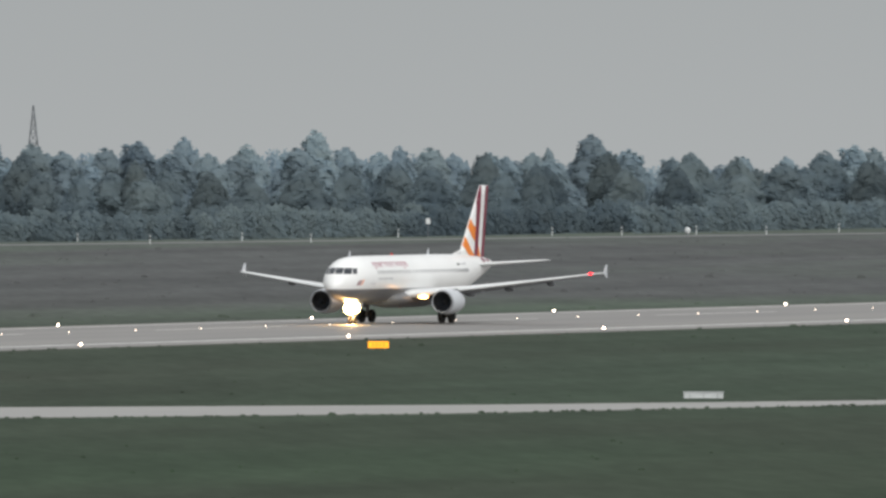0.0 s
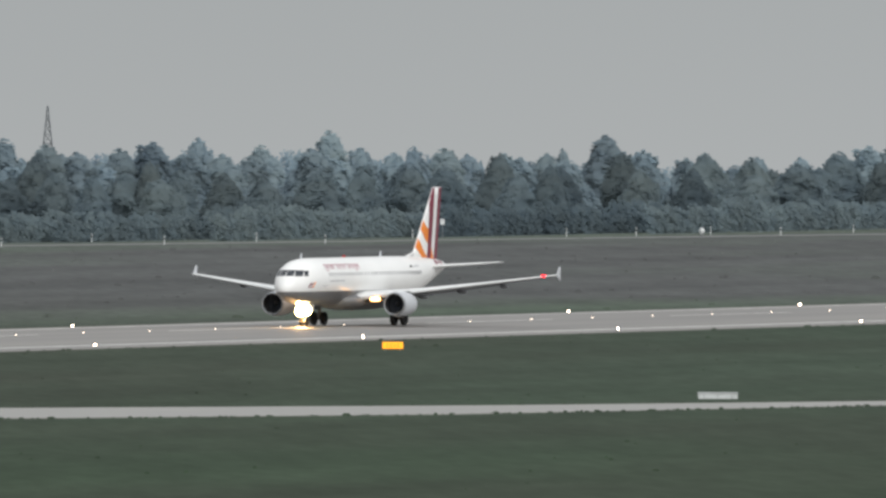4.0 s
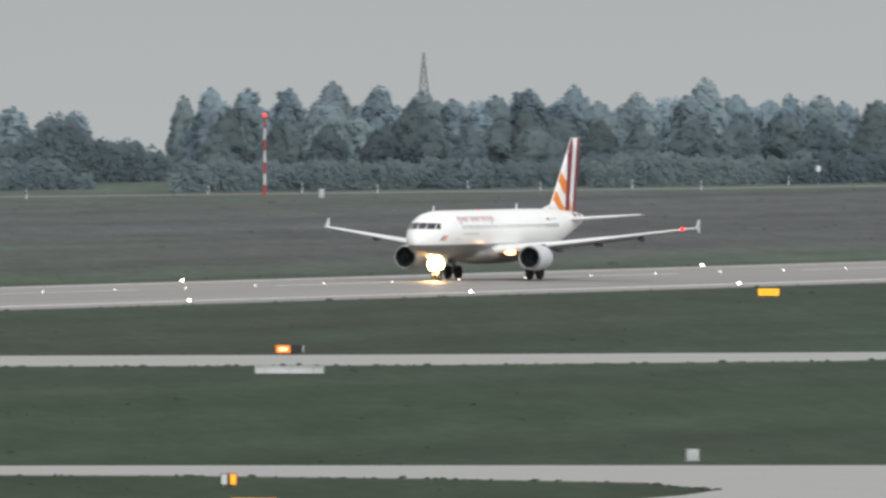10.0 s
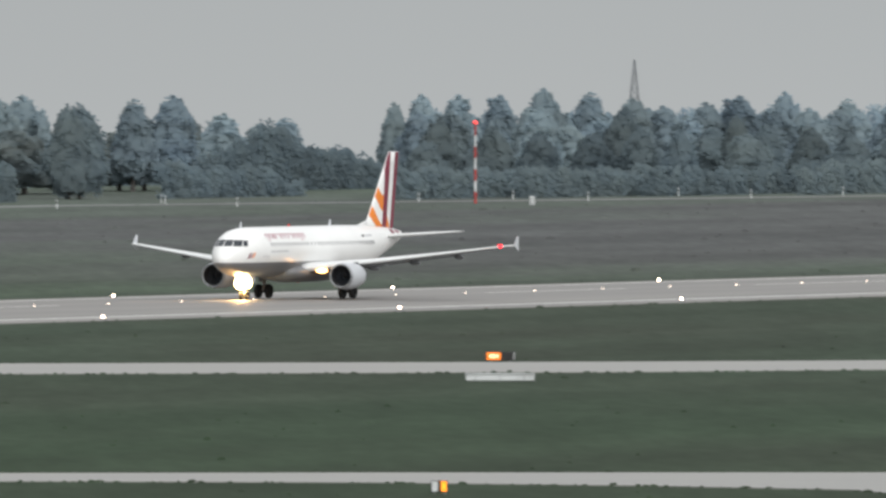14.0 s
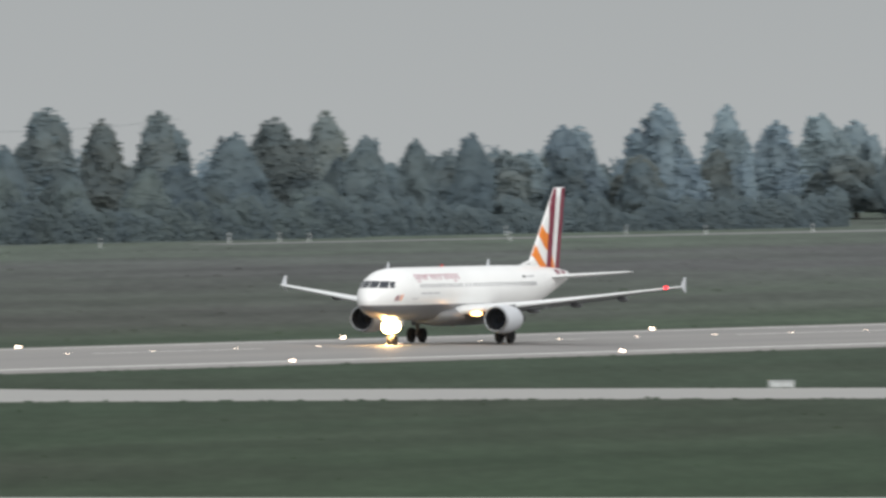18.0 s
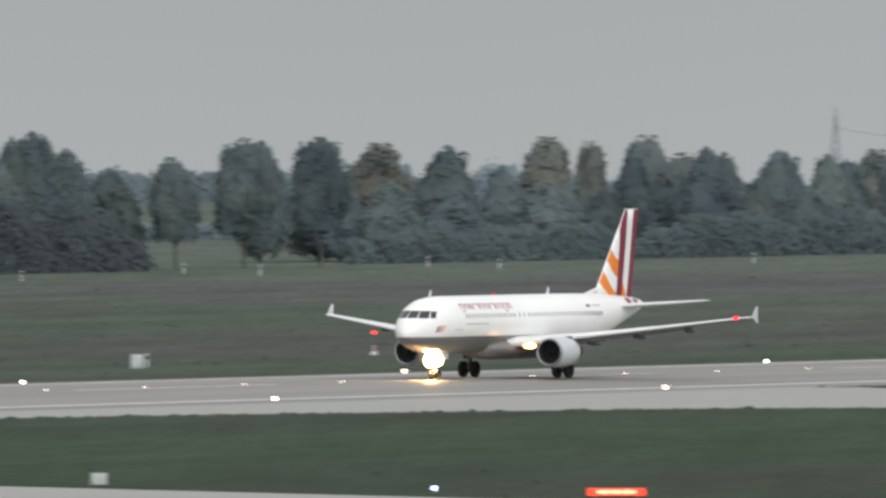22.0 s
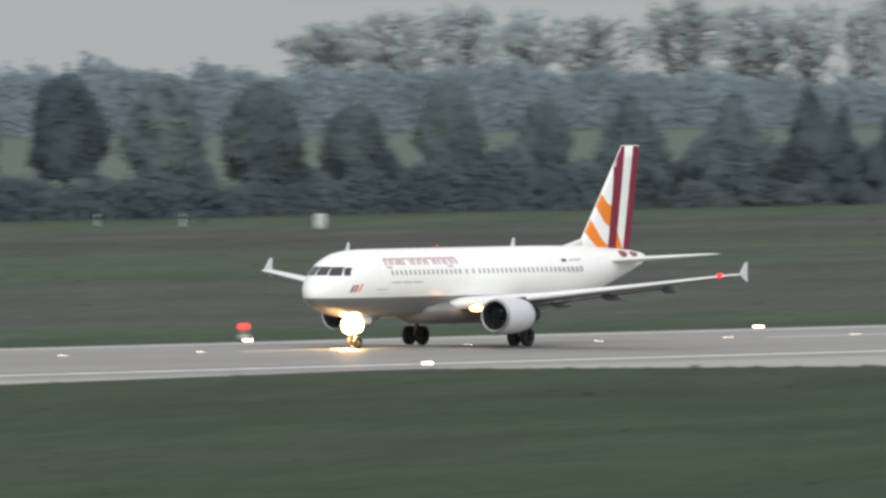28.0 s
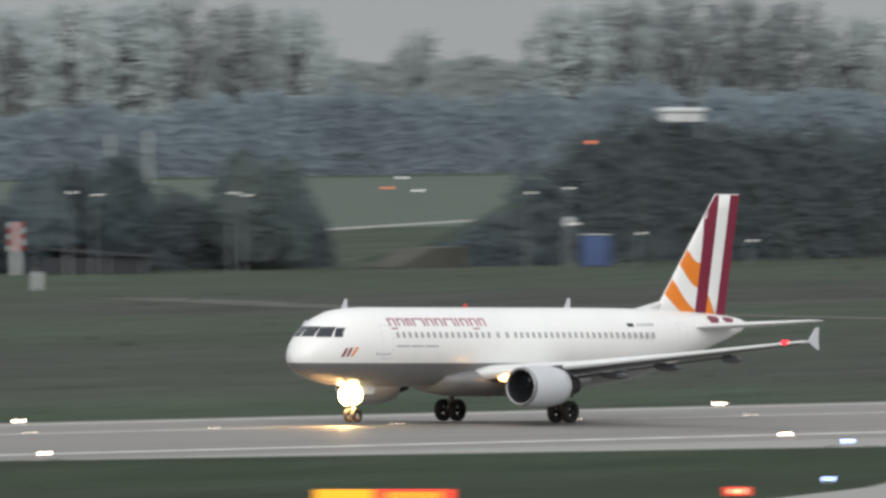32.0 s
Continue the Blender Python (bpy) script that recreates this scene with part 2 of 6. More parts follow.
def rod(a, b, r1, r2=None, n=8, bm=None):
    bm = bm or bmesh.new()
    a, b = Vector(a), Vector(b)
    d = b - a
    m = Matrix.Translation((a + b) / 2) @ d.to_track_quat("Z", "Y").to_matrix().to_4x4()
    bmesh.ops.create_cone(bm, cap_ends=True, segments=n, radius1=r1, radius2=r1 if r2 is None else r2, depth=d.length, matrix=m)
    return bm


def loft(rings, caps=True, bm=None):
    """A skin over rings of equally many points."""
    bm = bm or bmesh.new()
    rows = [[bm.verts.new(p) for p in ring] for ring in rings]
    n = len(rows[0])
    for a, b in zip(rows, rows[1:]):
        for i in range(n):
            bm.faces.new((a[i], a[(i + 1) % n], b[(i + 1) % n], b[i]))
    if caps:
        bm.faces.new(rows[0][::-1])
        bm.faces.new(rows[-1])
    bmesh.ops.recalc_face_normals(bm, faces=bm.faces)
    return bm


def empty(name, m, label, category, group=""):
    ob = new(name)
    ob.matrix_basis = m
    return tagged(ob, label, category, group)


# ---- ground ----
def fall(x, y):
    """The land drops away far behind the tree belt."""
    k = min(max((math.hypot(x, y) - 3500) / 800, 0), 1)
    return -17 * k * k * (3 - 2 * k)


def build_ground():
    xs = [-6000, -3000, -1000, 0, 400] + list(range(700, 5200, 90)) + [5600, 6500]
    ys = [-3000, -800, 0, 300] + list(range(460, 2200, 60)) + list(range(2300, 4600, 150)) + [5200, 6000]
    bm = bmesh.new()
    grid = [[bm.verts.new((x, y, fall(x, y))) for y in ys] for x in xs]
    for i in range(len(xs) - 1):
        for j in range(len(ys) - 1):
            bm.faces.new((grid[i][j], grid[i + 1][j], grid[i + 1][j + 1], grid[i][j + 1]))
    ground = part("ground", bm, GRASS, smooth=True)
    tagged(ground, "rough mown airfield grass, green and brown", "grass", kind="structure")


PAVED = []


def slab(name, outline, mat, thick, label, category):
    """A paved area with a real edge, its top at the given height above the grass."""
    if category == "taxiway":
        PAVED.append(outline)
    bm = bmesh.new()
    top = bm.faces.new([bm.verts.new((x, y, thick)) for x, y in outline])
    made = bmesh.ops.extrude_face_region(bm, geom=[top])
    bmesh.ops.translate(bm, vec=(0, 0, -thick - 0.05), verts=[v for v in made["geom"] if isinstance(v, bmesh.types.BMVert)])
    bmesh.ops.recalc_face_normals(bm, faces=bm.faces)
    bmesh.ops.triangulate(bm, faces=[f for f in bm.faces if len(f.verts) > 4])
    return tagged(part(name, bm, mat), label, category, kind="structure")


build_ground()
RUNWAY_NEAR, RUNWAY_FAR, CENTRE = 842.5, 901.5, 872.0
CROWN = 0.39


def crown(y):
    """Height of the cambered runway surface."""
    k = 1 - abs(y - CENTRE) / (CENTRE - RUNWAY_NEAR)
    return 0.05 + (CROWN - 0.05) * max(k, 0)


def build_runway():
    ys = [RUNWAY_NEAR, 848, 856, 864, CENTRE, 880, 888, 896, RUNWAY_FAR]
    ring = [(y, crown(y)) for y in ys] + [(RUNWAY_FAR, -0.1), (RUNWAY_NEAR, -0.1)]
    xs = [-900 + 100 * i for i in range(56)]
    bm = loft([[(x, y, z) for y, z in ring] for x in xs])
    tagged(part("runway", bm, ASPHALT), "pale grey concrete runway with worn tyre marks", "runway", kind="structure")


build_runway()
# first rapid exit, joining the runway at a narrow angle
slab("taxiway_1", [(2080.5, 541.4), (1752.5, 670.4), (1704, 684), (1676, 704), (1640, 757), (1617, 782), (1595, 806), (1557, 824), (1490, 842.4),
                   (1681, 842.4), (1683, 839), (1672, 828), (1664, 816), (1662, 803), (1678, 783), (1696, 756), (1718, 723), (1742, 696), (1776.6, 674.3), (2098.6, 552.3)],
     TAXI, 0.05, "pale concrete taxiway leading off the runway", "taxiway")
slab("taxiway_2", [(1140, 470), (1249, 516.7), (1269, 520.3), (1278, 521.6), (1291.8, 525.1), (1308, 536.3), (1313.6, 550.8), (1316, 568), (1312, 585), (1283, 668), (1290, 705), (1305, 746), (1322, 785), (1328, 820), (1300, 842.4),
                   (1440, 842.4), (1424, 841.2), (1411, 839), (1402, 836.2), (1396.5, 832.2), (1388, 826.5), (1379, 820), (1367, 808.5), (1357, 793.5), (1349, 772), (1342, 751), (1328, 723), (1304, 672), (1309, 647), (1322, 616), (1341, 579), (1361, 533.5), (1420, 440), (1140, 440)],
     TAXI, 0.05, "pale concrete taxiway curving off the runway", "taxiway")
slab("taxiway_3", [(640, 560), (880, 690), (1005, 752), (1055, 781), (1092, 799), (1145, 816), (1205, 831), (1290, 842.4), (1000, 842.4), (1060, 828), (1043, 814), (980, 773), (800, 680), (600, 580)],
     TAXI, 0.05, "pale concrete rapid exit off the runway", "taxiway")
slab("perimeter_road", [(4600, 850), (3062, 1172), (2880, 1211), (2787, 1238), (2600, 1240), (2600, 1245), (2787, 1246), (2880, 1219), (3062, 1180), (4600, 858)],
     ROAD, 0.05, "narrow pale perimeter road along the trees", "road")


def edge_places(rng, outline, spacing, spread, inside):
    """Places strewn along the edges of a paved area, to one side of them."""
    out = []
    for (a, b), (c, d) in zip(outline, outline[1:]):
        length = math.hypot(c - a, d - b)
        n = int(length / spacing)
        k = rng.random(n)
        off = rng.uniform(-0.15, 1.0, n) ** 3 * spread * inside
        out.append(np.stack([a + (c - a) * k + (d - b) / length * off, b + (d - b) * k - (c - a) / length * off], 1))
    return np.concatenate(out)


def build_tufts(name, places, rng, low, high, label):
    """Uneven tufts: three crossing blades' fans each, wider than they are tall."""
    n = len(places)
    verts = []
    tall = rng.uniform(low, high, n) * (1 + 0.9 * rng.random(n) ** 6)
    wide = tall * rng.uniform(1.5, 5.0, n)
    base = np.array([fall(x, y) for x, y in places])
    for k in range(2):
        a = rng.uniform(-1.0, 0.2, n) - 0.6 * k
        dx, dy = np.cos(a) * wide * 0.5, np.sin(a) * wide * 0.5
        lean = rng.normal(size=(n, 2)) * 0.15 * tall[:, None]
        corner = lambda s, z, t: np.stack([places[:, 0] + s * dx + t * lean[:, 0], places[:, 1] + s * dy + t * lean[:, 1], base + z], 1)
        verts.append(np.stack([corner(-1, -0.03, 0), corner(1, -0.03, 0), corner(0.45, tall * rng.uniform(0.7, 1, n), 1), corner(-0.5, tall * rng.uniform(0.6, 1, n), 1)], 1))
    verts = np.concatenate(verts).reshape(-1, 3)
    normals = np.tile((-0.5, -0.35, 0.8), (len(verts), 1))
    me = quad_mesh(name, verts, np.arange(len(verts)).reshape(-1, 4), TUFT, normals)
    tagged(new(name, me), label, "grass", kind="stuff")


def on_pavement(p):
    """True where a place lies on the runway or well inside one of the exits."""
    x, y = p[:, 0], p[:, 1]
    hit = (y > RUNWAY_NEAR - 0.5) & (y < RUNWAY_FAR + 0.5)
    for outline in PAVED:
        inside = np.zeros(len(p), bool)
        for (a, b), (c, d) in zip(outline, outline[1:] + outline[:1]):
            cross = ((b > y) != (d > y)) & (x < (c - a) * (y - b) / (d - b + 1e-9) + a)
            inside ^= cross
        hit |= inside
    return hit


def build_grass_tufts():
    rng = np.random.default_rng(77)
    edge = [edge_places(rng, [(1150, RUNWAY_NEAR), (2330, RUNWAY_NEAR)], 0.45, 0.9, 1), edge_places(rng, [(1050, RUNWAY_FAR), (2520, RUNWAY_FAR)], 0.9, 1.5, -1)]
    for outline in PAVED:
        edge.append(edge_places(rng, outline + outline[:1], 0.5, 0.7, -1))
    edge = np.concatenate(edge)
    build_tufts("edge_grass", edge[~on_pavement(edge)], rng, 0.03, 0.13, "ragged grass tufts along the pavement edges")
    for name, count, y0, y1, low, high, label in (("grass_tufts", 2600, 480, 842, 0.04, 0.12, "short uneven tufts in the mown grass"), ("grass_tufts", 3200, 903, 1240, 0.06, 0.20, "long uneven tufts in the rough grass")):
        y = rng.uniform(y0, y1, count)
        bearing = np.radians(rng.uniform(49.6, 69.3, count))
        # tufts gather in drifts
        x = y * np.tan(bearing)
        keep = (np.sin(x * 0.11 + 3 * np.sin(y * 0.021)) + np.sin(y * 0.043 + 0.02 * x) + rng.normal(size=count)) > -0.3
        p = np.stack([x, y], 1)[keep]
        build_tufts(name, p[~on_pavement(p)], rng, low, high, label)


def build_markings():
    for y in (848.5, 895.5):
        z, tilt = crown(y), math.atan2(CROWN - 0.05, CENTRE - RUNWAY_NEAR) * (1 if y < CENTRE else -1)
        bm = box(5400, 1.0, 0.02, (1850, y, z + 0.004), turn=Matrix.Rotation(tilt, 4, "X"))
        tagged(part("edge_line", bm, PAINT), "worn white runway side line", "marking", kind="structure")
    first = None
    for i in range(28):
        x = 800 + 60 * i
        if first is None:
            first = tagged(part("centre_line_dash", box(30, 0.4, 0.02), PAINT), "worn white runway centre line dash", "marking", "centre line dashes", "structure")
            first.location = (x, CENTRE, CROWN + 0.004)
        else:
            copy_thing(first, pose(x, CENTRE, CROWN + 0.004))


build_markings()


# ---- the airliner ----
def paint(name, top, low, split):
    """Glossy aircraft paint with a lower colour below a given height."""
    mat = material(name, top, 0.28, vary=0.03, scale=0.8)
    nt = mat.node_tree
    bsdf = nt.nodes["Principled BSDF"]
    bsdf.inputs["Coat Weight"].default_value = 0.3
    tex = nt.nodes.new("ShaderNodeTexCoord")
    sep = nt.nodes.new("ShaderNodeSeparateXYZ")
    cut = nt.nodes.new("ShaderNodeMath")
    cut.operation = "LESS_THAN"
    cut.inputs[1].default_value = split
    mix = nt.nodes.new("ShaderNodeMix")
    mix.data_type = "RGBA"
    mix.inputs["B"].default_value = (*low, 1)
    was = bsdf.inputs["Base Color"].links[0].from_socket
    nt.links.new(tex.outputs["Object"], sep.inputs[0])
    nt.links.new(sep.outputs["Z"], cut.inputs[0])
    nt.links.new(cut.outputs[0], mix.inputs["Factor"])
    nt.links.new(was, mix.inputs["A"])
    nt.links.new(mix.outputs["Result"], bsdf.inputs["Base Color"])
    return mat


WHITE = (0.85, 0.85, 0.84)
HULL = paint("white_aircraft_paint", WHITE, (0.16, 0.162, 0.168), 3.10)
WING_PAINT = material("light_grey_wing_paint", (0.74, 0.75, 0.75), 0.35, vary=0.05, scale=0.6)
# grey paint, darkened further by the shade under the wings
UNDER = material("shade_darkened_grey_paint", (0.10, 0.105, 0.115), 0.45, vary=0.08, scale=0.8)
COWL = material("white_cowl_paint", (0.56, 0.58, 0.61), 0.3, vary=0.05, scale=0.8)
BARE = material("polished_metal", (0.34, 0.35, 0.37), 0.45, metal=0.8, vary=0.05, scale=2)
DARK = material("dark_intake", (0.02, 0.021, 0.024), 0.6, vary=0.1, scale=2)
PANE = material("dark_cockpit_glass", (0.03, 0.035, 0.045), 0.08, vary=0.02, scale=1)
CABIN = material("dull_cabin_glass", (0.40, 0.40, 0.41), 0.15, vary=0.05, scale=2)
TYRE = material("tyre_rubber", (0.018, 0.018, 0.019), 0.85, vary=0.1, scale=4)
GEAR = material("gear_grey_paint", (0.20, 0.20, 0.21), 0.5, vary=0.1, scale=3)
BELLY = material("grey_belly_paint", (0.19, 0.192, 0.198), 0.4, vary=0.06, scale=0.8)
BURGUNDY = material("burgundy_paint", (0.20, 0.012, 0.040), 0.3, vary=0.04, scale=0.8)
LETTER = material("lettering_paint", (0.36, 0.12, 0.17), 0.35, vary=0.05, scale=2)
ORANGE = material("orange_paint", (0.82, 0.23, 0.02), 0.3, vary=0.04, scale=0.8)
SEAM = material("faint_door_seam", (0.66, 0.66, 0.66), 0.4, vary=0.05, scale=2)
GREYLINE = material("grey_paint_line", (0.42, 0.42, 0.44), 0.4, vary=0.05, scale=2)
LANDING = glow("landing_light_glass", (1.0, 0.74, 0.32), 30, lit=True)
WINGLIGHT = glow("wing_light_glass", (1.0, 0.50, 0.16), 11, lit=True)
# glass of an added lamp that brightens the runway under the nose
HELPER_GLASS = glow("helper_light_glass", (1.0, 0.56, 0.21), 2600, lit=True)
NAV_RED = glow("red_navigation_glass", (1.0, 0.015, 0.025), 5)
BEACON = material("red_beacon_glass", (0.5, 0.03, 0.02), 0.2, vary=0.05)

AXIS = 3.92
NOSE = -17.71
STATIONS = ((0.0, 0.08, -0.60), (0.12, 0.36, -0.58), (0.4, 0.70, -0.50), (0.9, 1.05, -0.38), (1.6, 1.38, -0.24), (2.4, 1.66, -0.12), (3.3, 1.85, -0.04),
            (4.4, 1.94, -0.01), (5.6, 1.975, 0), (7, 1.975, 0), (10, 1.975, 0), (14, 1.975, 0), (18, 1.975, 0), (22, 1.975, 0), (24.5, 1.96, 0.01),
            (26.5, 1.87, 0.09), (28.5, 1.70, 0.24), (30.5, 1.46, 0.45), (32.5, 1.17, 0.68), (34.5, 0.85, 0.90), (36, 0.58, 1.05), (37.1, 0.34, 1.15), (37.57, 0.16, 1.2))


def hull_at(d):
    """Radius and height of the axis at d metres behind the nose."""
    for (a, r1, z1), (b, r2, z2) in zip(STATIONS, STATIONS[1:]):
        if a <= d <= b:
            k = (d - a) / (b - a)
            return r1 + (r2 - r1) * k, AXIS + z1 + (z2 - z1) * k
    return STATIONS[-1][1], AXIS + STATIONS[-1][2]


def on_hull(d, angle, out=0.0, side=-1):
    """A point of the skin: the angle goes up from the side, in degrees."""
    r, z = hull_at(d)
    a = radians(angle)
    return Vector((NOSE + d, side * (r + out) * math.cos(a), z + (r * 1.045 + out) * math.sin(a)))


def hull_patch(d0, d1, a0, a1, out=0.012, side=-1, nd=4, na=4, slant=0.0):
    """A thin curved panel that lies on the skin."""
    bm = bmesh.new()
    rows = []
    for o in (out, out - 0.03):
        rows.append([[bm.verts.new(on_hull(d0 + (d1 - d0) * i / nd + slant * j / na, a0 + (a1 - a0) * j / na, o, side)) for j in range(na + 1)] for i in range(nd + 1)])
    for g in rows:
        for i in range(nd):
            for j in range(na):
                bm.faces.new((g[i][j], g[i + 1][j], g[i + 1][j + 1], g[i][j + 1]))
    top, low = rows
    rim = [(0, j) for j in range(na)] + [(i, na) for i in range(nd)] + [(nd, j) for j in range(na, 0, -1)] + [(i, 0) for i in range(nd, 0, -1)]
    for (i, j), (k, l) in zip(rim, rim[1:] + rim[:1]):
        bm.faces.new((top[i][j], top[k][l], low[k][l], low[i][j]))
    bmesh.ops.recalc_face_normals(bm, faces=bm.faces)
    return bm


def glass_patch(y0, y1, z0, z1, side, lean=0.0, n=5):
    """A cockpit pane between two distances from the middle and two heights, lying on the nose."""
    def at(y, z, out):
        lo, hi = 0.05, 6.0
        for _ in range(40):
            d = (lo + hi) / 2
            r, zc = hull_at(d)
            if (y / r) ** 2 + ((z - zc) / (1.045 * r)) ** 2 > 1:
                lo = d
            else:
                hi = d
        k = 1 + out / max(math.hypot(y, z - zc), 0.3)
        return (NOSE + d - out, side * y * k, zc + (z - zc) * k)
    bm = bmesh.new()
    grids = []
    for out in (0.014, -0.03):
        grids.append([[bm.verts.new(at(y0 + (y1 - y0) * i / n + lean * j / n, z0 + (z1 - z0) * j / n, out)) for j in range(n + 1)] for i in range(n + 1)])
    for g in grids:
        for i in range(n):
            for j in range(n):
                bm.faces.new((g[i][j], g[i + 1][j], g[i + 1][j + 1], g[i][j + 1]))
    bmesh.ops.recalc_face_normals(bm, faces=bm.faces)
    return bm


def foil(chord, thick, le, n=14):
    """Points of an aerofoil of that chord, leading edge first, in x and z."""
    pts = []
    for i in range(2 * n):
        u = i / n if i < n else (2 * n - i) / n
        s = 1 if i < n else -1
        c = 0.5 * (1 - math.cos(math.pi * u))
        y = 5 * thick * (0.2969 * math.sqrt(c) - 0.126 * c - 0.3516 * c**2 + 0.2843 * c**3 - 0.1036 * c**4)
        pts.append((le + chord * c, s * chord * y))
    return pts


def wing_section(le, chord, thick, y, z):
    return [(x, y, z + dz) for x, dz in foil(chord, thick, le)]


def wheel(r, w, bm=None, at=(0, 0, 0)):
    """A tyre with rounded shoulders, its axle along y."""
    bm = bm or bmesh.new()
    prof = ((0.55, -0.42), (0.86, -0.5), (0.97, -0.38), (1.0, -0.15), (1.0, 0.15), (0.97, 0.38), (0.86, 0.5), (0.55, 0.42))
    rings = []
    for k in range(20):
        a = math.tau * k / 20
        rings.append([bm.verts.new((at[0] + r * q * math.cos(a), at[1] + w * v, at[2] + r * q * math.sin(a))) for q, v in prof])
    for a, b in zip(rings, rings[1:] + rings[:1]):
        for i in range(len(prof)):
            j = (i + 1) % len(prof)
            bm.faces.new((a[i], b[i], b[j], a[j]))
    bmesh.ops.recalc_face_normals(bm, faces=bm.faces)
    return bm


def build_airliner():
    plane = empty("airliner", pose(2163.6, CENTRE, CROWN), "white twin-engine airliner with a burgundy and orange striped fin", "airliner")
    rings = []
    for d, r, dz in STATIONS:
        rings.append([(NOSE + d, r * math.cos(a), AXIS + dz + 1.045 * r * math.sin(a)) for a in [math.tau * k / 40 for k in range(40)]])
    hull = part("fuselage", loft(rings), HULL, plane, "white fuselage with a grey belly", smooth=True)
    # belly fairing between the wings
    rings = []
    for d, s in ((11.0, 0.1), (12.2, 0.75), (13.5, 1.0), (19.5, 1.0), (21.2, 0.8), (22.8, 0.15)):
        rings.append([(NOSE + d, (1.5 + 0.65 * s) * math.cos(a), AXIS - 1.70 + (0.45 + 0.43 * s) * math.sin(a)) for a in [math.tau * k / 28 for k in range(28)]])
    part("belly_fairing", loft(rings), BELLY, plane, "grey belly fairing", smooth=True)
    # cockpit glass
    for side in (-1, 1):
        part("cockpit_window", glass_patch(0.05, 0.66, 4.46, 4.98, side, lean=-0.04), PANE, plane, "dark windscreen pane")
        part("cockpit_window", glass_patch(0.74, 1.24, 4.44, 4.96, side, lean=-0.10), PANE, plane, "dark side cockpit pane")
        part("cockpit_window", glass_patch(1.31, 1.52, 4.44, 4.92, side, lean=-0.14), PANE, plane, "dark side cockpit pane")
    # cabin windows
    pane = None
    for side in (-1, 1):
        for d in [6.4 + 0.5 * i for i in range(16)] + [14.65, 15.4] + [16.1 + 0.5 * i for i in range(24)]:
            if side < 0 and pane is None:
                pane = part("cabin_window", hull_patch(d - 0.11, d + 0.11, 14, 22.5, nd=1, na=2), CABIN, plane)
                d_first = d
            elif side < 0:
                shared("cabin_window", pane.data, plane, Matrix.Translation((d - d_first, 0, 0)))
            else:
                shared("cabin_window", pane.data, plane, Matrix.Translation((d - d_first, 0, 0)) @ Matrix.Diagonal((1, -1, 1, 1)))
        for d in (5.1, 30.3):
            k = 0.03
            for n, (x0, x1, b0, b1) in enumerate(((d, d + k, -16, 34), (d + 0.81, d + 0.81 + k, -16, 34), (d, d + 0.84, 33, 34), (d, d + 0.84, -17, -16))):
                part("door_seam", hull_patch(x0, x1, b0, b1, out=0.006, side=side, nd=1, na=4), SEAM, plane)
    # bars in place of the airline's lettering and the registration
    x = 6.0
    for n, w in enumerate((0.58, 0.58, 0.38, 0.94, 0.58, 0.58, 0.85, 0.2, 0.58, 0.58, 0.52)):
        for o in ((0.0, w - 0.13) if w > 0.3 else (0.0,)):
            part("title_bar", hull_patch(x + o, x + o + 0.13, 32.5, 46, out=0.008, nd=1, na=3), LETTER, plane)
        part("title_bar", hull_patch(x, x + w, 44, 46.8, out=0.009, nd=2, na=1), LETTER, plane)
        if n in (0, 9):
            part("title_bar", hull_patch(x + 0.05, x + w, 27, 29.5, out=0.008, nd=2, na=1), LETTER, plane)
        x += w + 0.16
    for n in range(5):
        part("registration_bar", hull_patch(26.6 + 0.32 * n, 26.8 + 0.32 * n, 31, 36, out=0.008, nd=1, na=1), GREYLINE, plane)
    part("flag_mark", hull_patch(25.75, 26.3, 31, 37, out=0.008, nd=1, na=1), DARK, plane)
    for d, lean, mat in ((2.15, 0.26, BURGUNDY), (2.45, 0.26, BURGUNDY), (2.75, 0.34, ORANGE)):
        part("emblem", hull_patch(d, d + 0.17, -12, 2, out=0.008, nd=2, na=3, slant=lean), mat, plane, "slanted stroke of the emblem")
    for n in range(3):
        part("service_mark", hull_patch(6.2 + 1.2 * n, 7.25 + 1.2 * n, 0.5, 3, out=0.007, nd=1, na=1), GREYLINE, plane)
    for d0, d1, a0, a1 in ((4.6, 5.7, -10.5, -9), (4.6, 4.66, -10.5, -7), (5.64, 5.7, -10.5, -7)):
        part("cargo_mark", hull_patch(d0, d1, a0, a1, out=0.007, nd=2, na=1), GREYLINE, plane)
    # wings
    for side in (-1, 1):
        secs = [wing_section(-5.25, 7.3, 0.15, 0.9 * side, 2.42), wing_section(-4.60, 6.55, 0.15, 2.1 * side, 2.55), wing_section(-2.45, 4.30, 0.13, 6.4 * side, 3.02),
                wing_section(0.45, 2.85, 0.115, 11.5 * side, 3.66), wing_section(3.05, 1.62, 0.105, 16.95 * side, 4.36), wing_section(3.30, 1.3, 0.06, 17.2 * side, 4.39)]
        wing = part("wing", loft(secs), WING_PAINT, plane, "light grey swept wing", smooth=True)
        # thin sheet below the wing: grey paint with shade in its colour
        under = bmesh.new()
        rows = [[under.verts.new((p[0], p[1], p[2] - 0.012)) for p in sec[16:] + sec[:1]] for sec in secs[:-1]]
        for a, b in zip(rows, rows[1:]):
            for i in range(2, len(a) - 2):
                under.faces.new((a[i - 1], a[i], b[i], b[i - 1]))
        bmesh.ops.recalc_face_normals(under, faces=under.faces)
        part("underside_panel", under, UNDER, wing, "grey wing underside, darkened for its shade", smooth=True)
        fence = bmesh.new()
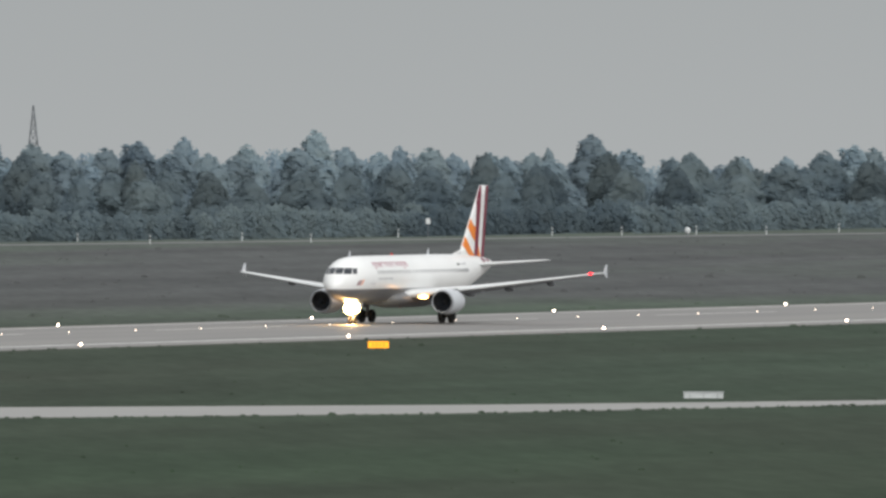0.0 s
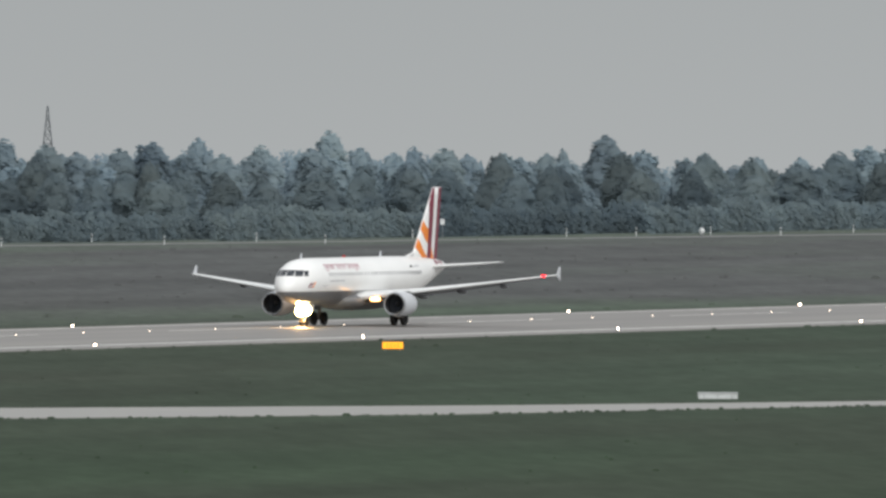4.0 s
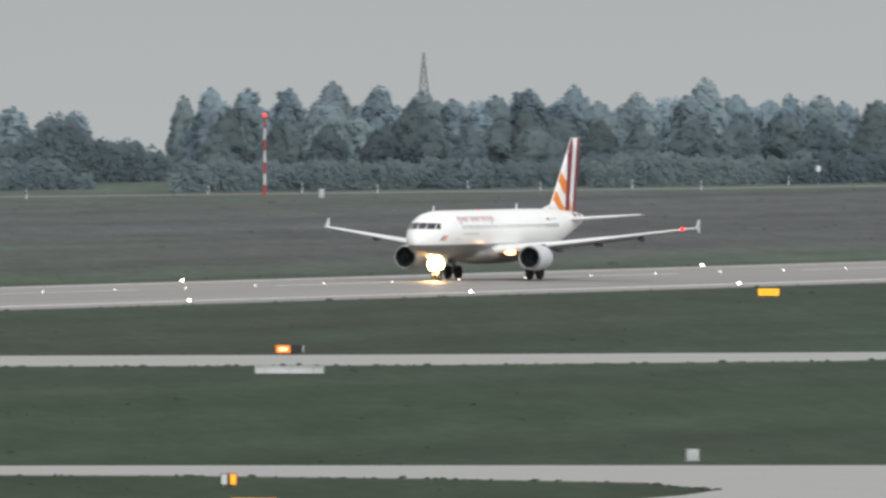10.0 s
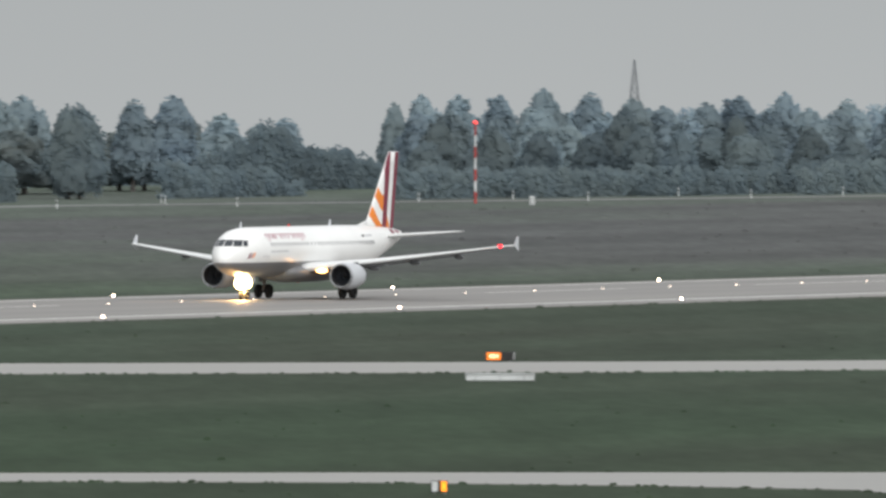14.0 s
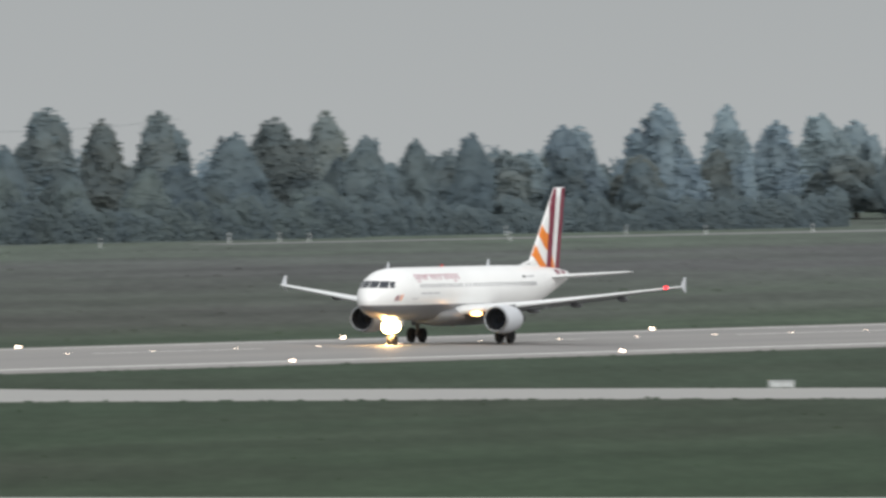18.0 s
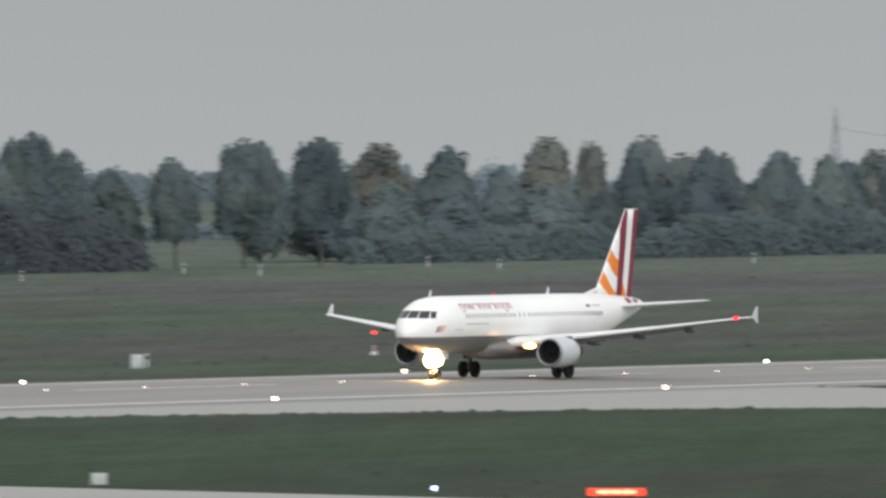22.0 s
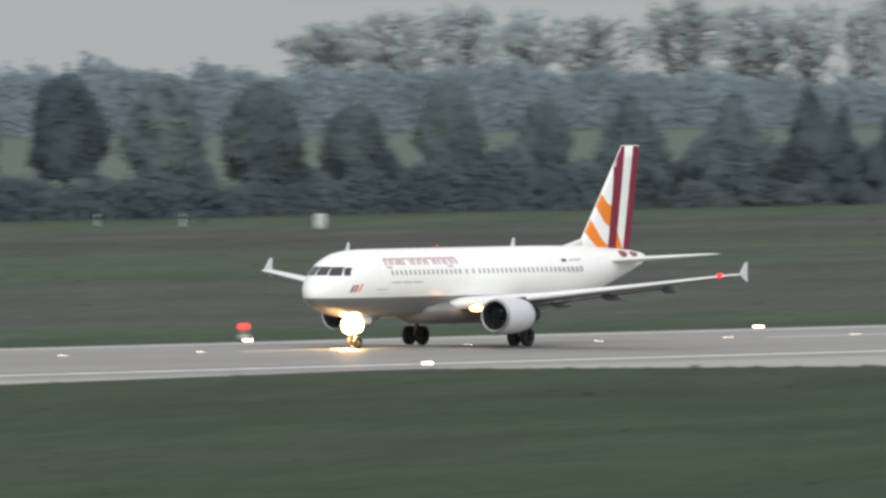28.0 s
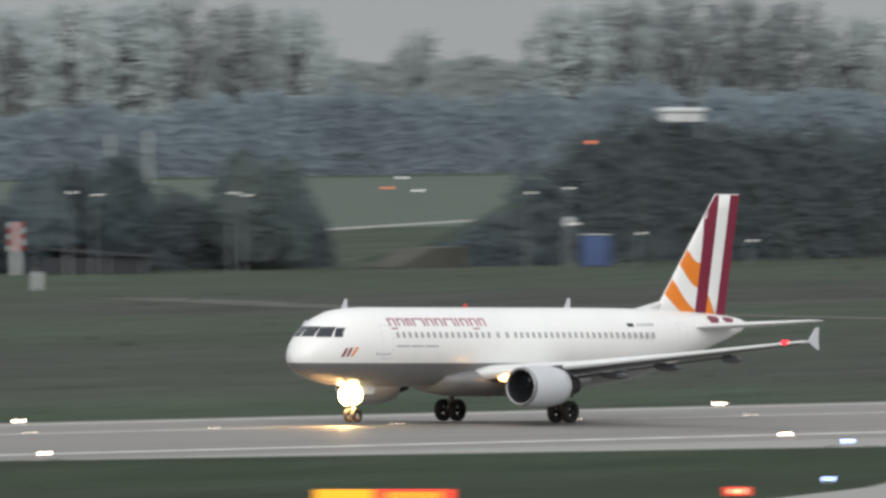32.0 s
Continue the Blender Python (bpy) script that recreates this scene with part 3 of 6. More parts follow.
        outline = [(3.45, 0.0), (4.0, 0.45), (4.5, 0.85), (4.85, 0.87), (4.78, 0.25), (4.8, -0.1), (4.88, -0.5), (4.65, -0.5), (4.0, -0.25)]
        loft([[(4.4 + (x - 4.7) * 0.62, 17.2 * side + o, 4.39 + 0.85 * z) for x, z in outline] for o in (-0.04, 0.04)], bm=fence)
        part("wing_fence", fence, COWL, plane, "white pointed wingtip fence")
        for y, x0, ln, z in ((4.9, 1.6, 2.6, 2.66), (8.7, 1.4, 2.4, 3.12), (12.3, 2.5, 1.9, 3.58)):
            rings = [[(x0 + ln * u, side * y + 0.17 * s * math.cos(a), z - 0.1 - 0.12 * u + 0.24 * s * math.sin(a)) for a in [math.tau * k / 10 for k in range(10)]]
                     for u, s in ((0, 0.15), (0.15, 0.75), (0.4, 1), (0.75, 0.8), (1, 0.1))]
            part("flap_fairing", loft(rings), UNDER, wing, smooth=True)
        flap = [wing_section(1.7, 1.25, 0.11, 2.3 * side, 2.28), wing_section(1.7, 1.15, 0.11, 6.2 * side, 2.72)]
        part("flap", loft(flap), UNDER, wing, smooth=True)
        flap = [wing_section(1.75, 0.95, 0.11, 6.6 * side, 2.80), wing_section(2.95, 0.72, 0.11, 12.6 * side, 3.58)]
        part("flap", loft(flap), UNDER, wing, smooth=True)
        # engine
        y0, z0, x0 = 5.75 * side, 1.93, -5.95
        prof = ((0.0, 0.90), (-0.05, 0.95), (0.02, 1.01), (0.35, 1.08), (1.0, 1.13), (1.9, 1.12), (2.6, 1.04), (3.1, 0.94), (3.15, 0.88), (2.4, 0.86))
        rings = [[(x0 + x, y0 + r * math.cos(a), z0 + r * 0.98 * math.sin(a)) for a in [math.tau * k / 32 for k in range(32)]] for x, r in prof]
        nacelle = part("engine_nacelle", loft(rings, caps=False), COWL, plane, "white engine cowling", smooth=True)
        prof = ((0.02, 0.895), (-0.07, 0.95), (0.02, 1.02), (0.12, 1.045), (0.13, 1.03))
        rings = [[(x0 + x, y0 + r * math.cos(a), z0 + r * 0.98 * math.sin(a)) for a in [math.tau * k / 32 for k in range(32)]] for x, r in prof]
        part("inlet_lip", loft(rings, caps=False), BARE, nacelle, "bare metal inlet lip", smooth=True)
        prof = ((0.03, 0.9), (0.5, 0.86), (1.0, 0.87))
        rings = [[(x0 + x, y0 + r * math.cos(a), z0 + r * 0.98 * math.sin(a)) for a in [math.tau * k / 32 for k in range(32)]] for x, r in prof]
        part("inlet_duct", loft(rings, caps=False), DARK, nacelle, smooth=True)
        part("fan", rod((x0 + 0.95, y0, z0), (x0 + 1.1, y0, z0), 0.88, n=28), DARK, nacelle, "dark fan face")
        part("spinner", rod((x0 + 0.95, y0, z0), (x0 + 0.45, y0, z0), 0.26, 0.02, n=16), DARK, nacelle)
        blade = None
        for k in range(18):
            m = Matrix.Translation((x0 + 0.9, y0, z0)) @ Matrix.Rotation(math.tau * k / 18, 4, "X")
            if blade is None:
                blade = part("fan_blade", box(0.10, 0.05, 0.6, (0, 0, 0.55), turn=Matrix.Rotation(0.6, 4, "Z")), PANE, nacelle)
                blade.matrix_basis = m
            else:
                shared("fan_blade", blade.data, nacelle, m)
        part("exhaust_cone", rod((x0 + 2.5, y0, z0), (x0 + 4.5, y0, z0 + 0.05), 0.78, 0.42, n=20), DARK, nacelle, "dull metal exhaust", smooth=False)
        secs = []
        for z, xa, xb in ((z0 + 0.60, x0 + 1.3, x0 + 5.0), (z0 + 0.98, x0 + 1.6, x0 + 5.6), (3.05, x0 + 2.9, x0 + 6.4)):
            secs.append([(x, y0 + dy, z) for x, dy in ((xa, 0), (xa + 0.4, 0.17), (xb - 0.8, 0.17), (xb, 0), (xb - 0.8, -0.17), (xa + 0.4, -0.17))])
        part("engine_pylon", loft(secs), UNDER, plane, "dark grey engine pylon")
        # tailplane
        secs = [wing_section(13.9, 4.0, 0.10, 0.4 * side, 4.95), wing_section(14.25, 3.7, 0.10, 1.0 * side, 5.0), wing_section(17.45, 1.55, 0.09, 6.0 * side, 5.36), wing_section(17.75, 1.2, 0.05, 6.2 * side, 5.38)]
        part("tailplane", loft(secs), WING_PAINT, plane, "light grey tailplane", smooth=True)
        # main gear
        gear = part("main_gear", rod((0, 3.795 * side, 0.58), (0.05, 3.6 * side, 2.7), 0.15, 0.17, n=12), GEAR, plane, "grey main gear leg")
        part("side_stay", rod((0, 3.7 * side, 1.5), (0.05, 2.1 * side, 2.2), 0.07, n=8), GEAR, gear)
        part("gear_door", box(1.1, 0.05, 1.25, (0.05, 4.0 * side, 1.95), 0.02), UNDER, gear)
        for o in (-0.465, 0.465):
            w = part("wheel", wheel(0.585, 0.42, at=(0, 3.795 * side + o, 0.585)), TYRE, gear, "black tyre", smooth=True)
        part("axle", rod((0, 3.795 * side - 0.66, 0.585), (0, 3.795 * side + 0.66, 0.585), 0.12, n=12), TYRE, gear)
        # lights on the wing root and the tip
        # the root lamp's flat, wide shape stands for its glare
        rings = [[(x, 3.15 * side + 0.50 * r * math.cos(a), 2.34 + 0.19 * r * math.sin(a)) for a in [math.tau * k / 16 for k in range(16)]] for x, r in ((-3.9, 1.0), (-4.02, 0.95), (-4.07, 0.6))]
        lamp = part("landing_light", loft(rings), WINGLIGHT, plane, "glowing wing root landing light, widened to its glare")
        part("light_bracket", box(0.35, 0.7, 0.12, (-3.75, 3.15 * side, 2.42), 0.03), UNDER, lamp)
    part("navigation_light", box(0.42, 0.26, 0.2, (2.85, -16.3, 4.33), 0.06), NAV_RED, plane, "glowing red wingtip light")
    # fin with its painted stripes
    build_fin(plane)
    plane.scale = (1.015, 1.015, 1.015)
    # nose gear and its lamps
    gx = -12.64
    gear = part("nose_gear", rod((gx, 0, 0.4), (gx + 0.25, 0, 2.4), 0.1, 0.12, n=12), GEAR, plane, "grey nose gear leg")
    for o in (-0.25, 0.25):
        part("wheel", wheel(0.38, 0.22, at=(gx, o, 0.38)), TYRE, gear, "black tyre", smooth=True)
    part("drag_stay", rod((gx + 0.1, 0, 1.2), (gx + 1.5, 0, 2.2), 0.05, n=8), GEAR, gear)
    for s in (-1, 1):
        part("gear_door", box(1.4, 0.04, 0.55, (gx + 0.5, 0.42 * s, 1.75), 0.015), COWL, gear)
    # lamp discs are oversized, with the glare built into their width
    for y, z in ((-0.24, 1.46), (0.24, 1.40)):
        part("landing_light", rod((gx - 0.15, y, z), (gx - 0.3, y, z - 0.01), 0.50, n=20), LANDING, gear, "nose gear light, as wide as its glare")
    # added lamp for the light pool ahead; its hood hides it from the camera
    helper = part("taxi_light", rod((gx - 0.36, 0.02, 1.16), (gx - 0.44, 0.02, 1.14), 0.16, n=14), HELPER_GLASS, gear, "added hooded lamp that lights the runway ahead")
    hood = box(0.5, 0.03, 0.4, (gx - 0.52, -0.2, 1.14), 0.01)
    box(0.5, 0.4, 0.03, (gx - 0.45, 0.0, 1.35), 0.01, bm=hood)
    part("helper_hood", hood, GEAR, helper)
    for d, h in ((4.2, 0.5), (22.6, 0.5)):
        p = on_hull(d, 90)
        part("antenna", loft([[(p.x - 0.18, -0.03, p.z - 0.05), (p.x + 0.3, -0.03, p.z - 0.05), (p.x + 0.3, 0.03, p.z - 0.05), (p.x - 0.18, 0.03, p.z - 0.05)],
                              [(p.x + 0.12, -0.015, p.z + h), (p.x + 0.3, -0.015, p.z + h), (p.x + 0.3, 0.015, p.z + h), (p.x + 0.12, 0.015, p.z + h)]]), COWL, plane)
    p = on_hull(14.2, 90)
    part("beacon", rod((p.x, 0, p.z - 0.05), (p.x, 0, p.z + 0.18), 0.14, 0.08, n=12), BEACON, plane, "red beacon")
    part("beacon", rod((-1.6, 0, 1.55), (-1.6, 0, 1.3), 0.14, 0.08, n=12), BEACON, plane, "red beacon")
    return plane


FIN_LOW, FIN_TOP = 5.55, 12.0


def fin_le(z):
    k = (z - FIN_LOW) / (FIN_TOP - FIN_LOW)
    return 12.1 + (17.3 - 12.1) * k


def fin_te(z):
    k = (z - FIN_LOW) / (FIN_TOP - FIN_LOW)
    return 18.15 + (19.35 - 18.15) * k


def build_fin(plane):
    secs = []
    for i in range(9):
        z = FIN_LOW + (FIN_TOP - FIN_LOW) * i / 8
        le, ch = fin_le(z), fin_te(z) - fin_le(z)
        secs.append([(x, y, z) for x, y in foil(ch, 0.09, le)])
    fin = part("fin", loft(secs), HULL, plane, "white fin with burgundy and orange stripes", smooth=True)
    secs = [[(9.3, 0.0, 5.7), (12.6, 0.16, 5.6), (12.6, -0.16, 5.6)], [(10.8, 0, 5.98), (13.0, 0.12, 6.2), (13.0, -0.12, 6.2)], [(12.75, 0, 6.35), (13.3, 0.08, 6.7), (13.3, -0.08, 6.7)]]
    part("dorsal_fillet", loft(secs), HULL, fin, smooth=True)

    def skin(u, z, side):
        """A point of the fin's side: u metres ahead of the trailing edge."""
        le, te = fin_le(z), fin_te(z)
        x = max(te - u, le + 0.02)
        c = (x - le) / (te - le)
        y = 5 * 0.09 * (te - le) * (0.2969 * math.sqrt(c) - 0.126 * c - 0.3516 * c**2 + 0.2843 * c**3 - 0.1036 * c**4)
        return (x, side * (max(y, 0.004) + 0.012), z)

    def band(name, mat, lo, hi, z0, z1, side, n=10, m=3):
        bm = bmesh.new()
        rows = []
        for i in range(n + 1):
            z = z0 + (z1 - z0) * i / n
            a, b = lo(z), hi(z)
            rows.append([bm.verts.new(skin(a + (b - a) * j / m, z, side)) for j in range(m + 1)])
        for i in range(n):
            for j in range(m):
                bm.faces.new((rows[i][j], rows[i + 1][j], rows[i + 1][j + 1], rows[i][j + 1]))
        part(name, bm, mat, fin, smooth=True)

    chord = lambda z: fin_te(z) - fin_le(z)
    for side in (-1, 1):
        band("burgundy_stripe", BURGUNDY, lambda z: 0.0, lambda z: 0.82, FIN_LOW, FIN_TOP - 0.04, side)
        band("burgundy_stripe", BURGUNDY, lambda z: min(1.80, chord(z) - 0.02), lambda z: min(2.80, chord(z)), FIN_LOW, FIN_TOP - 0.04, side, n=60)
        band("orange_foot", ORANGE, lambda z: 0.85 + 0.92 * (z - FIN_LOW) / 1.15, lambda z: 1.80, FIN_LOW, FIN_LOW + 1.15, side)
        # two orange bars that sweep from the leading edge down to the burgundy stripe
        for top, low in ((((3.95, 9.2), (2.80, 8.35)), ((4.4, 8.3), (2.80, 7.05))), (((4.95, 7.62), (2.80, 5.86)), ((5.6, 6.95), (3.35, 5.56)))):
            bm = bmesh.new()
            rows = []
            for j in range(25):
                k = j / 24
                ends = []
                for (ua, za), (ub, zb) in (top, low):
                    ends.append((ua + (ub - ua) * k, za + (zb - za) * k - 0.22 * math.sin(math.pi * k)))
                (u1, z1), (u0, z0) = ends
                rows.append([bm.verts.new(skin(u0 + (u1 - u0) * i / 12, max(z0 + (z1 - z0) * i / 12, FIN_LOW), side)) for i in range(13)])
            for a, b in zip(rows, rows[1:]):
                for i in range(12):
                    bm.faces.new((a[i], a[i + 1], b[i + 1], b[i]))
            part("orange_stripe", bm, ORANGE, fin, smooth=True)
        # rounded ends of the stripes on the tail cone
        for d in (34.1, 35.6):
            bm = bmesh.new()
            hub = bm.verts.new(on_hull(d, 42, 0.012, side))
            ring = [bm.verts.new(on_hull(d + 0.55 * math.cos(a), 46 + (24 if math.sin(a) < 0 else 10) * math.sin(a), 0.012, side)) for a in [math.tau * k / 20 for k in range(20)]]
            for p, q in zip(ring, ring[1:] + ring[:1]):
                bm.faces.new((hub, p, q))
            bmesh.ops.recalc_face_normals(bm, faces=bm.faces)
            part("red_mark", bm, BURGUNDY, plane)


airliner = build_airliner()


# ---- trees: x, y, height and width in metres ----
SLIM_ROW_1 = [(2698, 1310, 14.7, 6.5), (2714, 1310, 13.2, 5.9), (2728, 1310, 14.1, 5.9), (2733, 1310, 12.6, 4.6), (2760, 1310, 13.2, 6.6), (2775, 1310, 13.9, 6.0), (2831, 1310, 9.0, 4.1), (2842, 1310, 11.9, 5.4), (2845, 1310, 11.8, 5.4), (2870, 1310, 14.4, 6.2), (2888, 1310, 14.2, 5.5), (2902, 1310, 12.2, 5.5), (2917, 1310, 13.0, 5.5), (2927, 1310, 12.1, 6.3), (2960, 1310, 11.5, 5.3), (2973, 1310, 11.9, 5.3), (2973, 1310, 11.5, 4.9), (2987, 1310, 9.3, 5.7), (2988, 1310, 9.6, 4.2), (3000, 1310, 8.2, 5.0), (3007, 1310, 8.9, 5.7), (3089, 1330, 10.4, 3.6), (3097, 1330, 11.4, 5.1), (3109, 1330, 11.3, 5.9)]
SLIM_ROW_2 = [(3123, 1330, 11.2, 4.4), (3139, 1330, 12.0, 5.2), (3153, 1330, 11.4, 5.2), (3169, 1330, 10.5, 6.0), (3178, 1330, 9.5, 5.2), (3186, 1330, 7.8, 5.2), (3204, 1330, 10.7, 5.3), (3221, 1330, 11.2, 4.5), (3242, 1330, 10.1, 4.6), (3268, 1330, 12.0, 5.4), (3277, 1330, 9.6, 4.6), (3290, 1330, 8.4, 4.6), (3296, 1330, 7.8, 4.6), (3309, 1330, 7.6, 4.6), (3340, 1330, 8.0, 4.7), (3353, 1330, 9.9, 2.3), (3368, 1330, 11.9, 6.3), (3384, 1330, 9.6, 5.5), (3470, 1330, 11.9, 6.4), (3479, 1330, 11.7, 5.6), (3500, 1330, 12.7, 6.5), (3518, 1330, 12.5, 6.5)]
DENSE_ROW_3 = [(1487, 1252, 8.2, 4.6), (1497, 1252, 9.1, 5.9), (1512, 1252, 9.2, 5.1), (1516, 1252, 8.8, 4.3), (1640, 1252, 8.6, 5.4), (1654, 1252, 7.2, 4.5), (1664, 1252, 9.8, 5.0), (1669, 1252, 7.5, 4.1), (2324, 1262, 13.0, 4.9), (2329, 1262, 12.8, 4.3), (2333, 1262, 11.8, 4.0), (2334, 1262, 11.5, 5.2), (2337, 1262, 13.8, 4.6), (2341, 1262, 14.2, 6.9), (2345, 1262, 14.0, 6.9), (2349, 1262, 12.6, 5.8), (2359, 1262, 10.4, 6.4), (2426, 1280, 12.8, 5.3), (2439, 1280, 13.1, 6.6), (2468, 1280, 12.1, 6.6), (2482, 1280, 10.0, 4.8), (2512, 1280, 11.1, 4.9), (2531, 1280, 11.6, 5.5), (2534, 1280, 11.0, 4.3)]
DENSE_ROW_4 = [(2546, 1280, 11.2, 5.2), (2548, 1280, 11.0, 5.6), (2560, 1280, 10.8, 5.0), (2564, 1280, 10.2, 5.0), (2578, 1280, 10.9, 5.0), (2595, 1280, 9.7, 4.4), (2611, 1280, 10.4, 5.0), (2616, 1275, 10.7, 5.0), (2616, 1280, 8.3, 3.8), (2626, 1280, 10.8, 5.7), (2674, 1275, 12.0, 7.1), (2711, 1275, 11.4, 5.8), (2724, 1275, 11.0, 4.9), (2740, 1275, 11.6, 5.2), (2862, 1275, 11.5, 5.4), (2865, 1275, 11.6, 6.8), (2973, 1275, 8.9, 5.3), (3032, 1275, 9.5, 5.3), (3034, 1275, 10.2, 5.0), (3052, 1275, 7.3, 4.3), (3071, 1275, 9.0, 4.0), (3081, 1275, 7.8, 4.3), (3190, 1275, 9.4, 4.8), (3236, 1275, 9.2, 5.7)]
DENSE_ROW_5 = [(3266, 1275, 9.0, 5.7), (3282, 1275, 8.4, 6.1), (3300, 1275, 7.6, 6.9), (3316, 1275, 9.2, 6.2), (3355, 1275, 8.8, 6.2)]
AUTUMN_ROW_6 = [(2492, 1300, 12.1, 6.7), (2531, 1300, 12.6, 5.5), (2531, 1300, 12.4, 4.3), (2541, 1300, 12.1, 3.7), (2556, 1300, 12.7, 5.6), (2564, 1300, 10.7, 4.4), (2612, 1300, 10.8, 5.1), (2644, 1300, 10.6, 5.1)]
ROUND_ROW_7 = [(1728, 1252, 11.3, 6.5), (1749, 1252, 10.7, 6.1), (1765, 1252, 11.6, 7.0), (1783, 1252, 11.0, 5.7), (1800, 1252, 9.1, 4.3), (1808, 1248, 11.2, 6.4), (1813, 1252, 10.9, 5.7), (1823, 1248, 11.9, 6.0), (1838, 1248, 10.7, 6.0), (1853, 1248, 11.0, 5.6), (1869, 1248, 12.5, 6.8), (1884, 1248, 12.4, 6.9), (1899, 1248, 11.6, 6.9), (1914, 1248, 9.7, 5.9), (1930, 1248, 11.8, 6.0), (1945, 1248, 10.0, 4.8), (2255, 1255, 10.4, 4.5), (2269, 1255, 13.5, 6.2), (2285, 1255, 14.0, 6.2), (2298, 1255, 11.4, 5.7), (2360, 1255, 11.5, 5.2), (2375, 1255, 13.4, 6.4), (2392, 1255, 13.4, 6.4)]
CONE_ROW_8 = [(1959, 1248, 10.4, 6.0), (1976, 1248, 10.5, 6.1), (1991, 1248, 10.7, 6.1), (2006, 1248, 10.4, 6.1), (2022, 1248, 10.8, 6.2), (2036, 1248, 9.5, 5.7), (2051, 1248, 10.4, 6.2), (2067, 1248, 10.8, 6.3), (2081, 1248, 10.2, 5.8), (2090, 1248, 8.2, 5.8), (2101, 1250, 9.3, 5.8), (2115, 1250, 12.0, 6.4), (2121, 1248, 8.5, 5.3), (2132, 1250, 11.6, 6.4), (2146, 1250, 9.4, 5.9), (2162, 1250, 10.9, 6.0), (2177, 1250, 12.4, 7.1), (2193, 1250, 10.3, 6.0), (2193, 1250, 10.4, 6.0), (2205, 1250, 9.4, 6.0), (2206, 1250, 9.8, 5.5), (2214, 1250, 10.9, 5.0), (2215, 1250, 10.7, 5.0), (2221, 1250, 10.9, 5.0)]
CONE_ROW_9 = [(2222, 1250, 11.1, 5.0), (2230, 1250, 11.4, 6.1), (2238, 1250, 9.9, 5.6), (2255, 1250, 12.6, 6.1)]
PALE_ROW_10 = [(1990, 1700, 17.4, 8.5), (2003, 1700, 17.7, 8.5), (2016, 1700, 17.2, 7.4), (2025, 1700, 17.9, 8.0), (2034, 1700, 18.1, 8.0), (2042, 1700, 17.8, 7.5), (2052, 1700, 17.5, 8.1), (2061, 1700, 16.9, 6.9), (2080, 1700, 14.6, 4.1), (2111, 1705, 16.9, 8.8), (2120, 1705, 17.8, 8.8), (2130, 1705, 18.0, 8.9), (2140, 1705, 17.7, 8.9), (2149, 1705, 17.2, 8.9), (2158, 1705, 15.9, 8.9), (2173, 1705, 16.2, 9.0), (2184, 1705, 14.1, 9.0), (2212, 1700, 16.7, 7.3), (2234, 1705, 16.5, 9.1), (2243, 1705, 17.2, 9.2), (2253, 1705, 16.4, 9.2), (2263, 1705, 16.8, 9.2), (2285, 1705, 16.3, 9.3), (2296, 1705, 15.8, 9.3)]
PALE_ROW_11 = [(2309, 1705, 15.4, 9.3), (2315, 1700, 16.0, 8.1), (2317, 1705, 16.3, 9.3), (2330, 1705, 15.5, 9.4), (2344, 1705, 15.9, 9.4), (2356, 1705, 15.5, 9.5), (2368, 1705, 16.0, 9.5), (2373, 1700, 15.2, 9.5), (2385, 1700, 14.5, 9.5), (2403, 1700, 16.7, 9.6), (2413, 1700, 17.9, 9.6), (2424, 1700, 17.5, 9.6), (2435, 1700, 16.9, 9.6), (2451, 1700, 14.6, 9.7), (2459, 1700, 16.5, 9.7), (2470, 1700, 16.8, 9.7), (2482, 1700, 16.1, 9.8), (2495, 1700, 17.0, 9.8), (2506, 1700, 16.3, 9.8), (2518, 1700, 14.8, 9.9), (2602, 1700, 12.9, 10.1), (2616, 1700, 14.0, 10.1), (2631, 1700, 14.9, 10.2), (2646, 1700, 14.1, 10.2)]
PALE_ROW_12 = [(2661, 1700, 13.4, 10.3), (2681, 1700, 15.4, 10.3), (2694, 1690, 15.1, 7.6), (2697, 1700, 14.6, 10.4), (2706, 1690, 14.7, 6.2), (2715, 1690, 17.1, 8.3), (2726, 1690, 17.7, 7.6), (2737, 1690, 18.5, 9.1), (2748, 1690, 16.3, 7.7), (2758, 1690, 19.1, 9.1), (2771, 1690, 18.7, 9.1), (2780, 1690, 16.6, 7.8), (2789, 1690, 14.4, 7.1), (2796, 1690, 13.3, 5.7), (2807, 1690, 15.4, 8.5), (2818, 1690, 16.5, 9.3), (2830, 1690, 15.3, 7.9), (2836, 1690, 13.4, 5.7), (2923, 1690, 14.5, 11.0), (2941, 1690, 13.0, 8.8), (2959, 1690, 12.7, 9.6), (2968, 1690, 12.3, 8.1), (2978, 1690, 11.9, 8.2), (2989, 1690, 10.8, 6.7)]


# all leaf faces and normals lean to the camera's and sun's side, for even shading
LEAF_WAY = np.array((-0.66, -0.42, 0.62))


